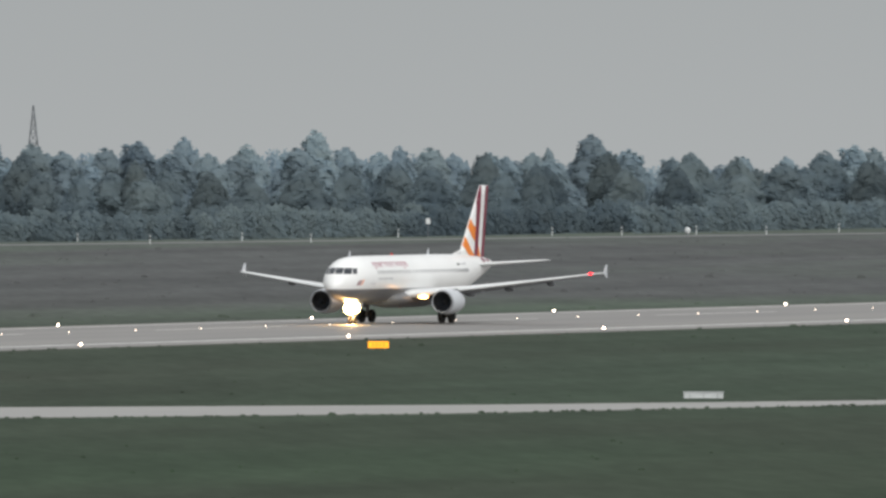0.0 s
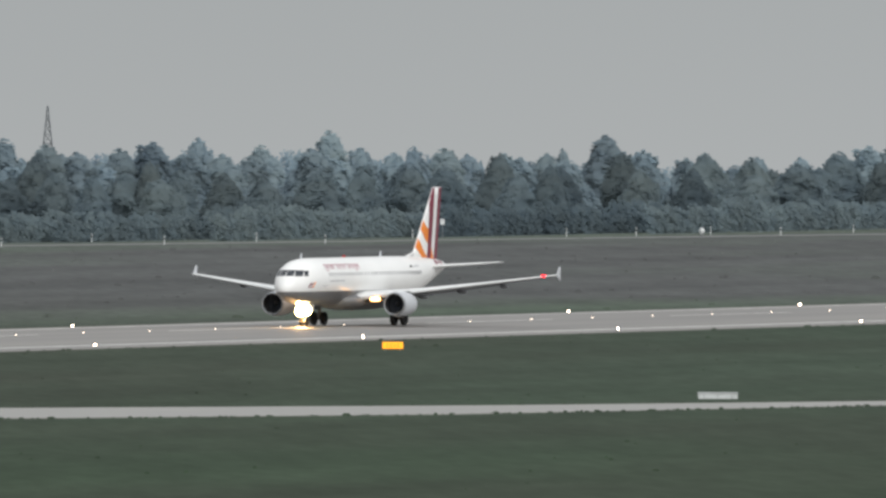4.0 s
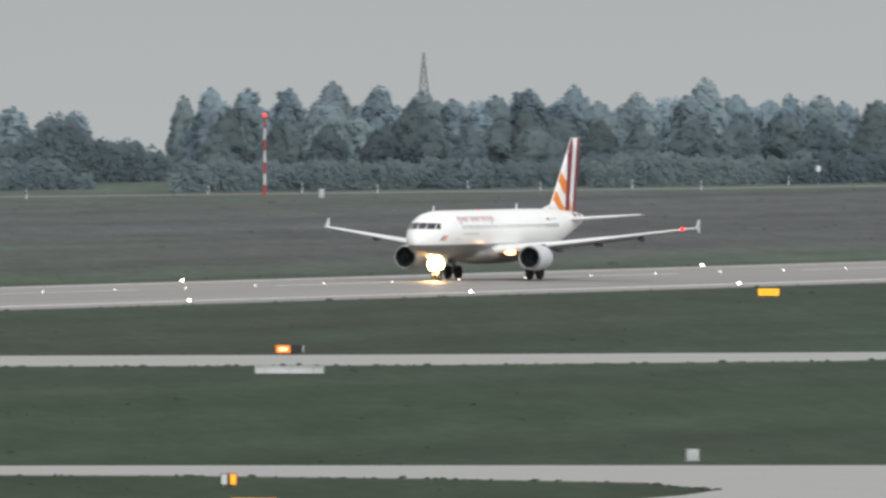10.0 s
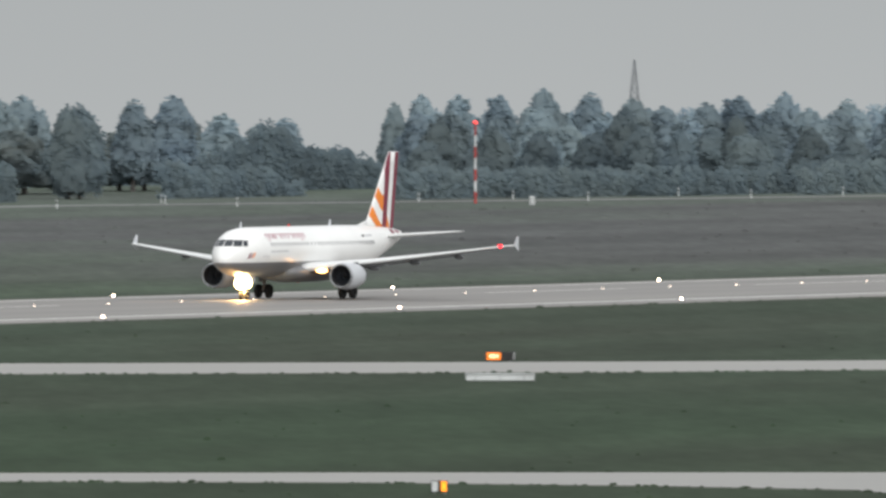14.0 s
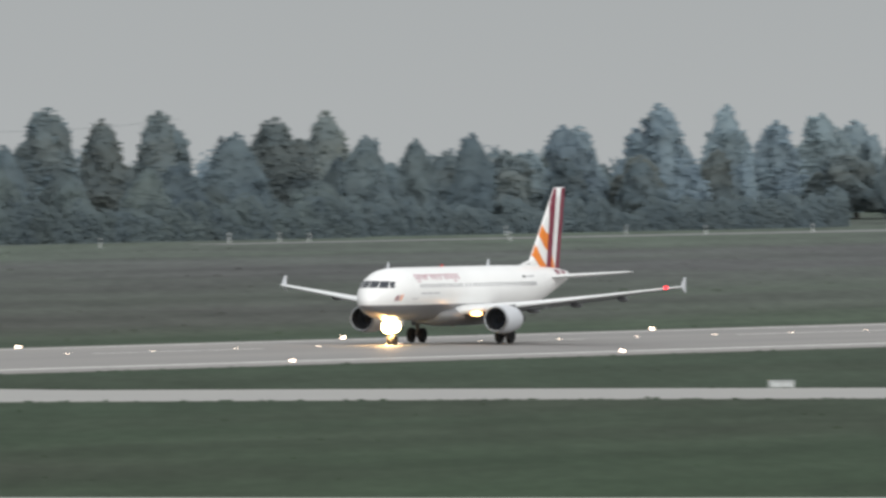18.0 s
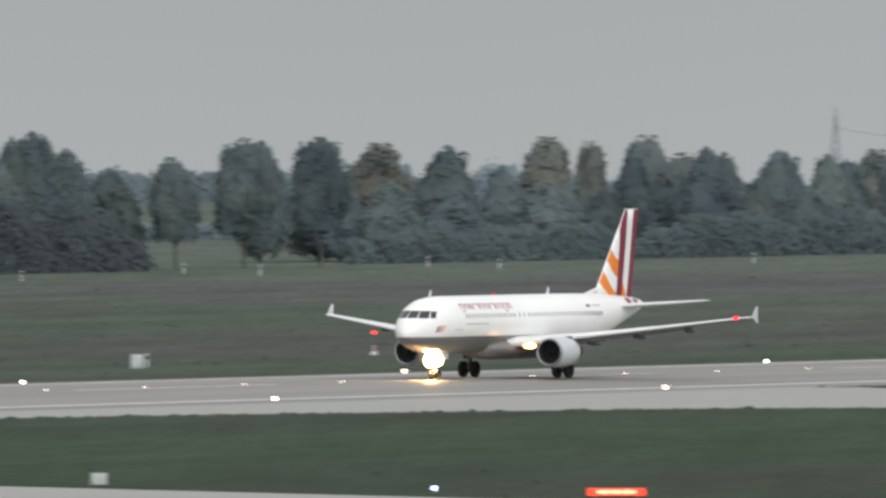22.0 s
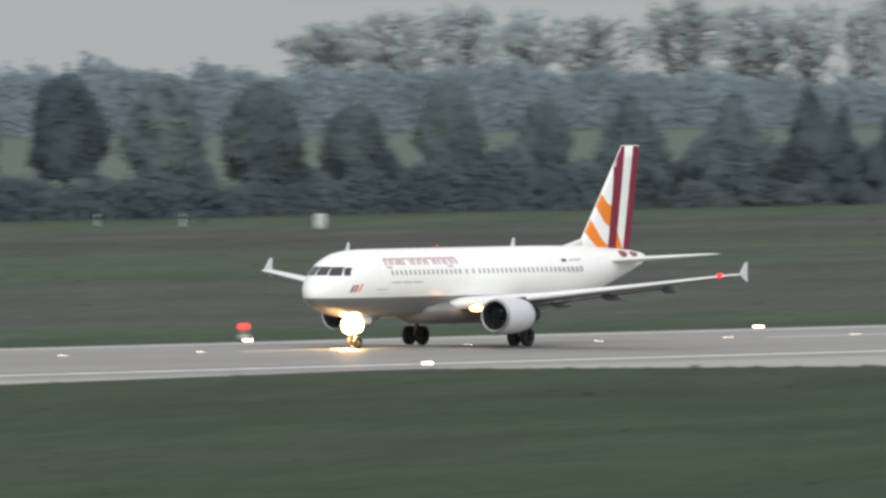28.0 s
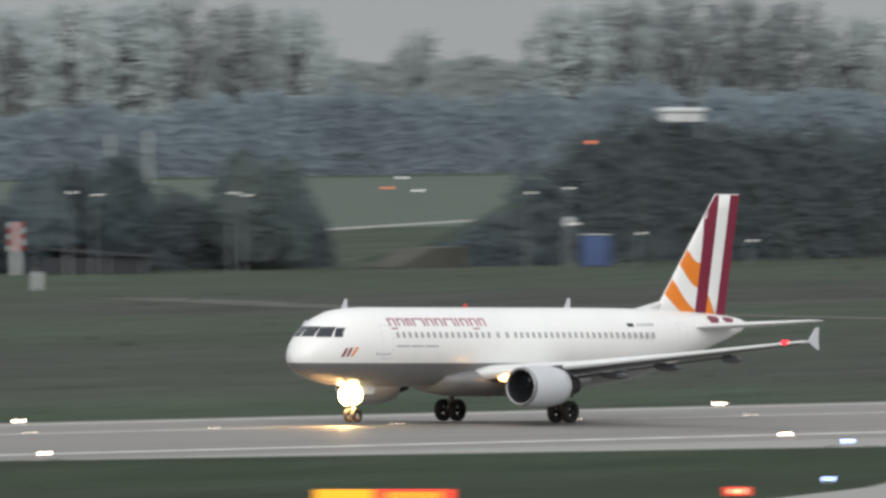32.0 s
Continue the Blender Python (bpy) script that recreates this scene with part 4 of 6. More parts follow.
def leaf_arrays(blobs, rng, density, size):
    """Small leaf clumps scattered through ellipsoids (rows of x, y, z, rx, ry, rz)."""
    blobs = np.asarray(blobs, float)
    area = (blobs[:, 3] * blobs[:, 5] + blobs[:, 4] * blobs[:, 5]) * 6.3
    own = np.repeat(np.arange(len(blobs)), np.maximum((area * density).astype(int), 6))
    n = len(own)
    d = rng.normal(size=(n, 3))
    d /= np.linalg.norm(d, axis=1)[:, None]
    r = rng.random(n) ** 0.45 * (1 + 0.15 * rng.normal(size=n))
    mid = blobs[own, :3] + d * r[:, None] * blobs[own, 3:]
    face = 0.25 * d + 0.2 * rng.normal(size=(n, 3)) + LEAF_WAY
    a = np.cross(face, rng.normal(size=(n, 3)))
    a /= np.linalg.norm(a, axis=1)[:, None] + 1e-9
    b = np.cross(face, a)
    b /= np.linalg.norm(b, axis=1)[:, None] + 1e-9
    s = size * rng.uniform(0.55, 1.25, n)[:, None]
    quad = np.stack([mid - a * s, mid - b * s * 0.75, mid + a * s * 1.1, mid + b * s * 0.7], 1)
    soft = 0.2 * d + 0.08 * rng.normal(size=(n, 3)) + LEAF_WAY
    return quad.reshape(-1, 3), np.arange(n * 4).reshape(-1, 4), np.repeat(soft, 4, 0)


def quad_mesh(name, verts, faces, mat, normals):
    me = bpy.data.meshes.new(name)
    me.vertices.add(len(verts))
    me.vertices.foreach_set("co", verts.astype(np.float32).ravel())
    me.loops.add(faces.size)
    me.loops.foreach_set("vertex_index", faces.astype(np.int32).ravel())
    me.polygons.add(len(faces))
    me.polygons.foreach_set("loop_start", np.arange(len(faces), dtype=np.int32) * 4)
    me.update(calc_edges=True)
    me.materials.append(mat)
    # normals come from the caller, near one common direction, to even out the shading
    me.polygons.foreach_set("use_smooth", [True] * len(me.polygons))
    normals = normals / (np.linalg.norm(normals, axis=1)[:, None] + 1e-9)
    me.normals_split_custom_set_from_vertices(normals.tolist())
    return me


SIZE = {"cone": (10.0, 5.2), "slim": (11.0, 4.4), "dense": (10.0, 5.2), "grove": (10.0, 5.2), "young": (11.0, 4.4), "autumn": (11.0, 5.0), "round": (11.0, 6.3), "pale": (17.0, 8.0)}
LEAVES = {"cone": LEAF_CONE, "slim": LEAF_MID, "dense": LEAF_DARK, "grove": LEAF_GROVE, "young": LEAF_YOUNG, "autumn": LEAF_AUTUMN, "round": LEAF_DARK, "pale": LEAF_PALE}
LABELS = {"cone": "dark green tree with a pointed conical crown", "slim": "slim ragged birch in the belt, leaves tinted by haze", "dense": "dense dark green tree with a pointed crown", "young": "tall ragged birch with dark green leaves", "grove": "dense tree in the belt, leaves tinted blue-green by haze", "autumn": "loose tree turning brownish in autumn",
          "round": "egg-shaped dark tree on a bare trunk", "pale": "tall poplar with an open crown, leaves paled by haze"}


CLEAR = {"cone": 0.03, "slim": 0.14, "dense": 0.05, "grove": 0.05, "young": 0.14, "autumn": 0.12, "round": 0.26, "pale": 0.14}
LUMPS = {"cone": 0.2, "slim": 0.3, "dense": 0.15, "autumn": 0.24, "round": 0.11}


def girth(kind, u):
    """Half width of a crown, as a share of its greatest half width, from its foot (0) to its top (1)."""
    if kind == "slim":
        return min(1, 0.55 + 2.0 * u) * (1 - u) ** 0.44 * 1.08
    if kind == "dense":
        return min(1, 0.6 + 1.6 * u) * min(1, 1.45 * (1 - u) ** 0.62)
    if kind == "cone":
        return min(1, 0.75 + 1.2 * u) * min(1, 1.55 * (1 - u) ** 0.85)
    if kind == "round":
        return math.sin(math.pi * (0.2 + 0.78 * u)) ** 0.6
    return math.sin(math.pi * (0.10 + 0.86 * u)) ** 0.55


def full_crown(kind, rng, h, w, leaf):
    """A closed crown: many leafy clumps round an uneven envelope, with loose leaders above and a darker core inside."""
    low, lump = CLEAR[kind] * h, LUMPS[kind]
    waves = [(rng.integers(1, 5), rng.uniform(3, 13), rng.uniform(0, math.tau), rng.uniform(0.4, 1)) for i in range(6)]
    lean = rng.normal(size=2) * 0.05 * w

    def radius(u, th):
        k = sum(amp * np.sin(n * th + f * u + ph) for n, f, ph, amp in waves) / 2.2
        return 0.5 * w * np.interp(u, knots, girths) * (1 + lump * k)

    knots = np.linspace(0, 1, 25)
    girths = np.array([girth(kind, u) for u in knots])
    # clumps at the ends of the boughs
    tall = {"cone": 1.2, "slim": 1.9, "dense": 1.4, "autumn": 1.5, "round": 1.15}[kind]
    n = {"cone": 60, "slim": 52, "dense": 58, "autumn": 46, "round": 72}[kind]
    chance = girths + 0.22
    u = np.clip(rng.choice(knots, n, p=chance / chance.sum()) + rng.uniform(-0.03, 0.03, n), 0.02, 0.97)
    th = np.arange(n) * 2.39996 + rng.uniform(-0.6, 0.6, n)
    q = w * rng.uniform(0.075, 0.15, n) * (0.55 + 0.45 * np.interp(u, knots, girths))
    r = np.maximum(radius(u, th) - q * rng.uniform(0.5, 1.3, n), 0)
    qz = q * tall * rng.uniform(0.8, 1.3, n)
    z = low + 0.3 * qz + (h - low - 1.3 * qz) * u
    blobs = [np.stack([r * np.cos(th) + lean[0] * u, r * np.sin(th) + lean[1] * u, z, q, q, qz], 1)]
    # leaders: thin upright sprays that make the outline ragged
    sprays = []
    for i in range({"cone": 3, "slim": 9, "dense": 5, "autumn": 8, "round": 6}[kind]):
        v, t = rng.uniform(0.5, 0.9), rng.uniform(0, math.tau)
        k = float(radius(v, t)) * rng.uniform(0.5, 1.0)
        for j in range(3):
            g = w * (0.075 - 0.018 * j) * rng.uniform(0.7, 1.2)
            top = min(low + (h - low) * v + g * 2.3 * j, h * 0.97 - g * 1.8)
            sprays.append((k * math.cos(t) + lean[0], k * math.sin(t) + lean[1], top, g, g, g * 1.8))
    for j in range(3):
        g = w * (0.06 + 0.035 * j)
        sprays.append((lean[0], lean[1], h - g * (1.5 + 1.3 * j), g, g, g * 1.5))
    blobs = np.concatenate(blobs + [np.array(sprays)])
    area = blobs[:, 3] * blobs[:, 5]
    count = np.maximum((2500 * (w / 5.2) * (h / 10.5) * area / area.sum()).astype(int), 8)
    own = np.repeat(np.arange(len(blobs)), count)
    m = len(own)
    d = rng.normal(size=(m, 3))
    d /= np.linalg.norm(d, axis=1)[:, None]
    mid = blobs[own, :3] + d * (rng.random(m) ** 0.4 * (1 + 0.16 * rng.normal(size=m)))[:, None] * blobs[own, 3:]
    # a third of the leaves lie loose over the whole crown
    loose = rng.random(m) < 0.24
    lu, lt = rng.choice(knots, m, p=chance / chance.sum()) + rng.uniform(-0.03, 0.03, m), rng.uniform(0, math.tau, m)
    lr = radius(lu, lt) * rng.uniform(0.78, 0.98, m)
    mid = np.where(loose[:, None], np.stack([lr * np.cos(lt) + lean[0] * lu, lr * np.sin(lt) + lean[1] * lu, low + (h - low) * lu], 1), mid)
    mid[:, 2] = np.minimum(mid[:, 2], h - 0.05)
    face = 0.25 * d + 0.2 * rng.normal(size=(m, 3)) + LEAF_WAY
    a = np.cross(face, rng.normal(size=(m, 3)))
    a /= np.linalg.norm(a, axis=1)[:, None] + 1e-9
    b = np.cross(face, a)
    b /= np.linalg.norm(b, axis=1)[:, None] + 1e-9
    s = leaf * rng.uniform(0.5, 1.3, m)[:, None]
    verts = [np.stack([mid - a * s, mid - b * s * 0.75, mid + a * s * 1.1, mid + b * s * 0.7], 1).reshape(-1, 3)]
    faces = [np.arange(m * 4).reshape(-1, 4)]
    # core
    rows, cols = 14, 16
    uu, tt = np.meshgrid(np.linspace(0.03, 0.93, rows), np.arange(cols) * math.tau / cols, indexing="ij")
    rr = radius(uu, tt) * (0.83 + 0.04 * rng.normal(size=uu.shape))
    verts.append(np.stack([rr * np.cos(tt) + lean[0] * uu, rr * np.sin(tt) + lean[1] * uu, low + (h - low) * uu], -1).reshape(-1, 3))
    idx = np.array([[i * cols + j, i * cols + (j + 1) % cols, (i + 1) * cols + (j + 1) % cols, (i + 1) * cols + j] for i in range(rows - 1) for j in range(cols)])
    faces.append(idx + m * 4)
    out = mid * np.array((1, 1, 0)) / (0.5 * w)
    soft = 0.24 * out + 0.10 * d + 0.07 * rng.normal(size=(m, 3)) + LEAF_WAY
    inner = np.stack([0.3 * np.cos(tt), 0.3 * np.sin(tt), 0 * tt], -1).reshape(-1, 3) + LEAF_WAY
    return np.concatenate(verts), np.concatenate(faces), np.concatenate([np.repeat(soft, 4, 0), inner]), blobs[: n // 2].tolist()


def open_crown(rng, h, w):
    """A poplar's airy crown: upright boughs hung with sprays, close at the top and thin below."""
    blobs = []
    low = CLEAR["pale"]
    for i in range(13):
        a, k = i * 2.4 + rng.uniform(-0.5, 0.5), 0.46 * w * math.sqrt((i + 0.5) / 13)
        top = h * (1.0 - 0.30 * (k / (0.5 * w)) ** 2.2) * rng.uniform(0.93, 1.0)
        for j in range(11):
            u = 1 - (j / 11) ** 1.35 * rng.uniform(0.85, 1.1)
            if u < 0.05 or rng.random() > 0.35 + 0.75 * u:
                continue
            r = w * rng.uniform(0.055, 0.105) * (0.7 + 0.4 * u)
            z = min(h * low + (top - h * low) * u, h - r * 1.2)
            g = k * (0.62 + 0.38 * u)
            blobs.append((g * math.cos(a) + 0.04 * w * rng.normal(), g * math.sin(a) + 0.04 * w * rng.normal(), z, r, r, r * rng.uniform(1.1, 1.9)))
    verts, faces, normals = leaf_arrays(blobs, rng, 2.3, 0.25)
    return verts, faces, normals, blobs


def build_tree(kind, seed):
    """One tree of its kind: a tapered trunk with limbs and an uneven crown."""
    rng = np.random.default_rng(seed)
    form = {"grove": "dense", "young": "slim"}.get(kind, kind)
    h, w = SIZE[kind]
    if kind == "pale":
        verts, faces, normals, blobs = open_crown(rng, h, w)
    else:
        verts, faces, normals, blobs = full_crown(form, rng, h, w * (0.78 if form in ("slim", "autumn") else 1.0), 0.19)
    # ragged trees have two or three lower tops beside the leader
    for i in range(rng.integers(2, 4) if form in ("slim", "autumn") else rng.integers(1, 3) if kind == "cone" else 0):
        k, a, r = rng.uniform(0.55, 0.88), rng.uniform(0, math.tau), rng.uniform(0.2, 0.34) * w
        v, q, m, more = full_crown(form, rng, h * k, w * rng.uniform(0.4, 0.62), 0.19)
        off = np.array((r * math.cos(a), r * math.sin(a), 0))
        faces = np.concatenate([faces, q + len(verts)])
        verts = np.concatenate([verts, v + off])
        normals = np.concatenate([normals, m + 0.6 * off / r])
    name = {"cone": "pointed_tree", "slim": "birch_tree", "dense": "dark_tree", "grove": "grove_tree", "young": "birch_tree", "autumn": "autumn_tree", "round": "lawn_tree", "pale": "poplar_tree"}[kind]
    tree = empty(name, pose(0, 0, -50), LABELS[kind], "tree", "trees along the airfield")
    crown_ob = new("crown", quad_mesh("crown", verts, faces, LEAVES[kind], normals))
    crown_ob.parent = tree
    bm = rod((0, 0, -0.3), (0.05, 0.03, h * 0.55), 0.022 * h * 0.75, 0.011 * h, n=8)
    rod((0.05, 0.03, h * 0.53), (0.1 * rng.normal(), 0.1 * rng.normal(), h * 0.9), 0.011 * h, 0.003 * h, n=6, bm=bm)
    for b in blobs[::2]:
        z0 = max(b[2] - 0.16 * h, CLEAR[kind] * h * 0.8)
        rod((0.03, 0.02, z0), (b[0], b[1], b[2]), 0.007 * h, 0.003 * h, n=5, bm=bm)
    if kind == "pale":
        for i in range(9):
            a, k = rng.uniform(0, math.tau), rng.uniform(0.15, 0.42) * w
            rod((0, 0, h * rng.uniform(0.05, 0.2)), (k * math.cos(a), k * math.sin(a), h * rng.uniform(0.6, 0.85)), 0.009 * h, 0.004 * h, n=5, bm=bm)
    part("trunk", bm, PALE_BARK if kind == "pale" else BARK, tree, "dark tapered trunk with limbs")
    return tree


def plant(kind, rows, spare):
    rng = random.Random(spare)
    protos = [build_tree(kind, spare * 10 + i) for i in range(6)]
    first = []
    h0, w0 = SIZE[kind]
    for n, (x, y, h, w) in enumerate(rows):
        k = min(max(w / w0, 0.6), 1.7) * {"round": 1.06, "autumn": 1.5, "cone": 1.2, "slim": 1.6, "young": 1.6}.get(kind, 1.2) * rng.uniform(0.92, 1.1)
        m = pose(x, y, fall(x, y), 0, 0, rng.uniform(-40, 40)) @ Matrix.Diagonal((k, k, h / h0, 1))
        proto = protos[n % 6]
        if n < 6:
            first.append((proto, m))
        else:
            copy_thing(proto, m)
    for proto, m in first:
        proto.matrix_basis = m


def at_bearing(bearing, y):
    return y * math.tan(radians(bearing))


def filler(b0, b1, y0, y1, lo, hi, w, n, seed):
    """Lower trees that fill a stretch of the belt between two bearings."""
    rng = random.Random(seed)
    out = []
    for i in range(n):
        y = rng.uniform(y0, y1)
        out.append((at_bearing(b0 + (b1 - b0) * (i + rng.random()) / n, y), y, rng.uniform(lo, hi), w * rng.uniform(0.8, 1.2)))
    return out


# rows split by x: the farther trees get the leaf colours with more haze
SLIM = SLIM_ROW_1 + SLIM_ROW_2
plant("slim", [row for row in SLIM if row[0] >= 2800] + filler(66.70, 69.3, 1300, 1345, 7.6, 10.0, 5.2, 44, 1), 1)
plant("young", [row for row in SLIM if row[0] < 2800] + filler(64.85, 66.3, 1290, 1325, 7.0, 9.6, 5.4, 18, 2), 9)
plant("cone", CONE_ROW_8 + CONE_ROW_9, 6)
DENSE = DENSE_ROW_3 + DENSE_ROW_4 + DENSE_ROW_5
plant("dense", [row for row in DENSE if row[0] < 2600] + filler(62.35, 64.8, 1268, 1295, 6.0, 8.8, 5.6, 30, 4) + filler(57.6, 60.95, 1256, 1270, 5.4, 7.4, 5.2, 30, 5), 2)
plant("grove", [row for row in DENSE if row[0] >= 2600] + filler(66.72, 69.3, 1262, 1285, 5.5, 8.2, 5.4, 30, 3), 8)
plant("autumn", AUTUMN_ROW_6 + filler(57.7, 60.6, 1256, 1266, 5.6, 7.6, 4.4, 10, 7), 3)
plant("round", ROUND_ROW_7, 4)
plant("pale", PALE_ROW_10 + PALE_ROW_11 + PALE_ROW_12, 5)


def rough_line(rng, n, step, sizes):
    """A wandering line of n values: noise at several lengths, in units of the step."""
    out = np.zeros(n)
    for length, amount in sizes:
        m = max(int(n * step / length) + 3, 4)
        out += amount * np.interp(np.arange(n) * step / length, np.arange(m), rng.uniform(-1, 1, m))
    return out


def thicket(name, profile, y0, mat, label, seed, leaf=0.22, cover=1.3, ragged=0.34, dome=4.5, rough=1.0):
    """A close bank of bushes: profile gives the bearing and the height along its length. Leafy clumps over a line of domes, with a core behind."""
    rng = np.random.default_rng(seed)
    ends = [(at_bearing(b, y0), h) for b, h in profile]
    x0, x1 = ends[0][0], ends[-1][0]
    step = 0.5
    n = int((x1 - x0) / step) + 2
    xs = np.linspace(x0, x1, n)
    top = np.interp(xs, [e[0] for e in ends], [e[1] for e in ends])
    # every bush is a dome of its own height
    shape = np.zeros(n)
    at = x0 - dome
    while at < x1 + dome:
        half, tall = dome * rng.uniform(0.55, 1.25), rng.uniform(1 - 1.5 * ragged, 1.04)
        shape = np.maximum(shape, tall * np.sqrt(np.maximum(1 - ((xs - at) / half) ** 2, 0)))
        at += half * rng.uniform(0.45, 1.0)
    high = np.maximum(top * np.maximum(shape, 0.62 - 0.5 * ragged) * (1 + 0.10 * rough_line(rng, n, step, ((2.2, 0.6), (1.1, 0.5)))), 0.35)
    rows = 9
    vs = np.linspace(0, 1, rows)
    back = np.stack([rough_line(rng, n, step, ((6, 0.45), (2.6, 0.3))) for v in range(rows)])
    depth = y0 + 0.35 + 0.22 * high[None] * vs[:, None] ** 2 + rough * back
    base = np.array([fall(x, y0) for x in xs])
    grid = np.stack([xs[None] * depth / y0, depth, base[None] - 0.1 + 0.93 * high[None] * vs[:, None]], -1)
    verts = [grid.reshape(-1, 3)]
    faces = [np.array([[i * n + j, i * n + j + 1, (i + 1) * n + j + 1, (i + 1) * n + j] for i in range(rows - 1) for j in range(n - 1)])]
    normals = [np.tile(LEAF_WAY, (rows * n, 1))]
    # clumps, then leaves round them
    size = max(0.11 * float(np.mean(top)), 0.4) + leaf
    clumps = int(2.4 * np.sum(high) * step / (size * size)) + 8
    j = rng.choice(n, clumps, p=high / high.sum())
    v = rng.random(clumps) ** 0.85
    q = size * rng.uniform(0.55, 1.2, clumps)
    heart = np.stack([xs[j], y0 + 0.22 * high[j] * v * v + rough * rng.uniform(-0.45, 0.45, clumps), base[j] + np.maximum(high[j] * v - 0.5 * q, 0.1)], 1)
    count = int(cover * np.sum(high) * step / (leaf * leaf * 1.15))
    own = rng.integers(0, clumps, count)
    d = rng.normal(size=(count, 3))
    d /= np.linalg.norm(d, axis=1)[:, None]
    mid = heart[own] + d * (q[own] * rng.random(count) ** 0.45)[:, None] * np.array((1, rough, 1))
    mid[:, 2] = np.maximum(mid[:, 2], base[j][own])
    face = 0.25 * d + LEAF_WAY + 0.2 * rng.normal(size=(count, 3))
    p = np.cross(face, rng.normal(size=(count, 3)))
    p /= np.linalg.norm(p, axis=1)[:, None] + 1e-9
    w = np.cross(face, p)
    w /= np.linalg.norm(w, axis=1)[:, None] + 1e-9
    s = leaf * rng.uniform(0.5, 1.3, count)[:, None]
    faces.append(np.arange(count * 4).reshape(-1, 4) + rows * n)
    verts.append(np.stack([mid - p * s, mid - w * s * 0.75, mid + p * s * 1.1, mid + w * s * 0.7], 1).reshape(-1, 3))
    normals.append(np.repeat(0.09 * d + 0.07 * rng.normal(size=(count, 3)) + LEAF_WAY, 4, 0))
    me = quad_mesh(name, np.concatenate(verts), np.concatenate(faces), mat, np.concatenate(normals))
    return tagged(new(name, me), label, "bushes", kind="stuff")


build_grass_tufts()
DARK_FOOT = "dark dense undergrowth at the foot of the belt"
EDGE = "wood edge behind the belt, tinted by haze"
for n, (b0, b1, y0) in enumerate(((66.68, 67.02, 1238), (66.98, 67.3, 1231), (67.26, 67.65, 1226), (67.6, 68.1, 1216), (68.05, 68.6, 1212), (68.55, 69.3, 1204))):
    thicket("undergrowth", [(b0, 3.8), (b0 * 0.7 + b1 * 0.3, 4.6), (b0 * 0.4 + b1 * 0.6, 4.0), (b1, 4.4)], y0, LEAF_GROVE, DARK_FOOT, 50 + n, ragged=0.25)
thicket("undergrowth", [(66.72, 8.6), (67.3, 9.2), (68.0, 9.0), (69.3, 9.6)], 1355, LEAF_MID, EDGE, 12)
thicket("undergrowth", [(66.28, 9.0), (66.38, 8.4), (66.47, 8.0), (66.55, 6.6), (66.65, 5.0), (66.72, 4.6)], 1300, LEAF_GROVE, "low sloping bushes in a gap of the belt", 13)
thicket("undergrowth", [(66.19, 5.2), (66.36, 4.8), (66.5, 2.6)], 1268, LEAF_GROVE, DARK_FOOT, 14)
thicket("undergrowth", [(64.80, 4.6), (65.3, 4.0), (65.87, 4.6)], 1266, LEAF_GROVE, DARK_FOOT, 15)
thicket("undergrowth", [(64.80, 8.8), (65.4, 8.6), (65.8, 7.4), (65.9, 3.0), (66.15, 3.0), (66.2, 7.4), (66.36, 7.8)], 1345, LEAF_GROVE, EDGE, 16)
thicket("undergrowth", [(62.38, 3.6), (63.3, 5.4), (64.0, 5.0), (64.8, 5.4)], 1262, LEAF_DARK, DARK_FOOT, 17)
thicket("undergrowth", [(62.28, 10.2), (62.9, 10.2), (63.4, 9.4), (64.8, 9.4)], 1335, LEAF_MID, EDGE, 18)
thicket("hedge", [(61.88, 2.6), (62.3, 3.4), (62.85, 4.4)], 1400, LEAF_MID, "hedge behind the lawn trees, green tinted by haze", 19)
thicket("bush_clump", [(61.44, 4.0), (61.5, 6.5), (61.58, 7.5), (61.65, 9.0), (61.74, 9.0), (61.83, 7.5), (61.9, 5.5), (61.94, 2.0)], 1250, LEAF_DARKEST, "dark rounded clump of bushes", 20, ragged=0.2)
thicket("bush_clump", [(61.28, 1.8), (61.34, 3.8), (61.42, 4.2), (61.46, 2.8)], 1244, LEAF_DARKEST, "low dark bush beside the dark clump", 21)
thicket("undergrowth", [(57.54, 5.2), (58.4, 5.8), (59.4, 5.2), (60.3, 6.0), (60.8, 5.2), (61.0, 3.4)], 1254, LEAF_DARKEST, "dark bushes filling the row of pointed trees", 22, ragged=0.2)
thicket("undergrowth", [(57.54, 2.2), (58.0, 3.2), (58.4, 2.0), (58.8, 3.4), (59.4, 2.4), (59.9, 3.6), (60.3, 2.4), (60.8, 3.2), (61.0, 2.0)], 1246.2, LEAF_DARKEST, DARK_FOOT, 32, ragged=0.5)
thicket("undergrowth", [(56.63, 5.0), (56.9, 6.0), (57.54, 6.0)], 1245, LEAF_DARK, DARK_FOOT, 23)
thicket("hedge", [(54.74, 4.2), (55.3, 4.8), (56.0, 4.4), (56.63, 5.2)], 1243, LEAF_CONE, "dark hedge under the row of trees", 24)
thicket("hedge", [(53.57, 1.8), (53.66, 3.0), (53.82, 4.2), (54.1, 3.8), (54.32, 3.4), (54.34, 1.5)], 1240, LEAF_CONE, "dark low hedge at the field's edge", 25)
thicket("hedge", [(54.50, 2.6), (54.55, 4.2), (54.62, 4.2), (54.67, 2.0)], 1240, LEAF_CONE, "dark rounded hedge at the field's edge", 26)
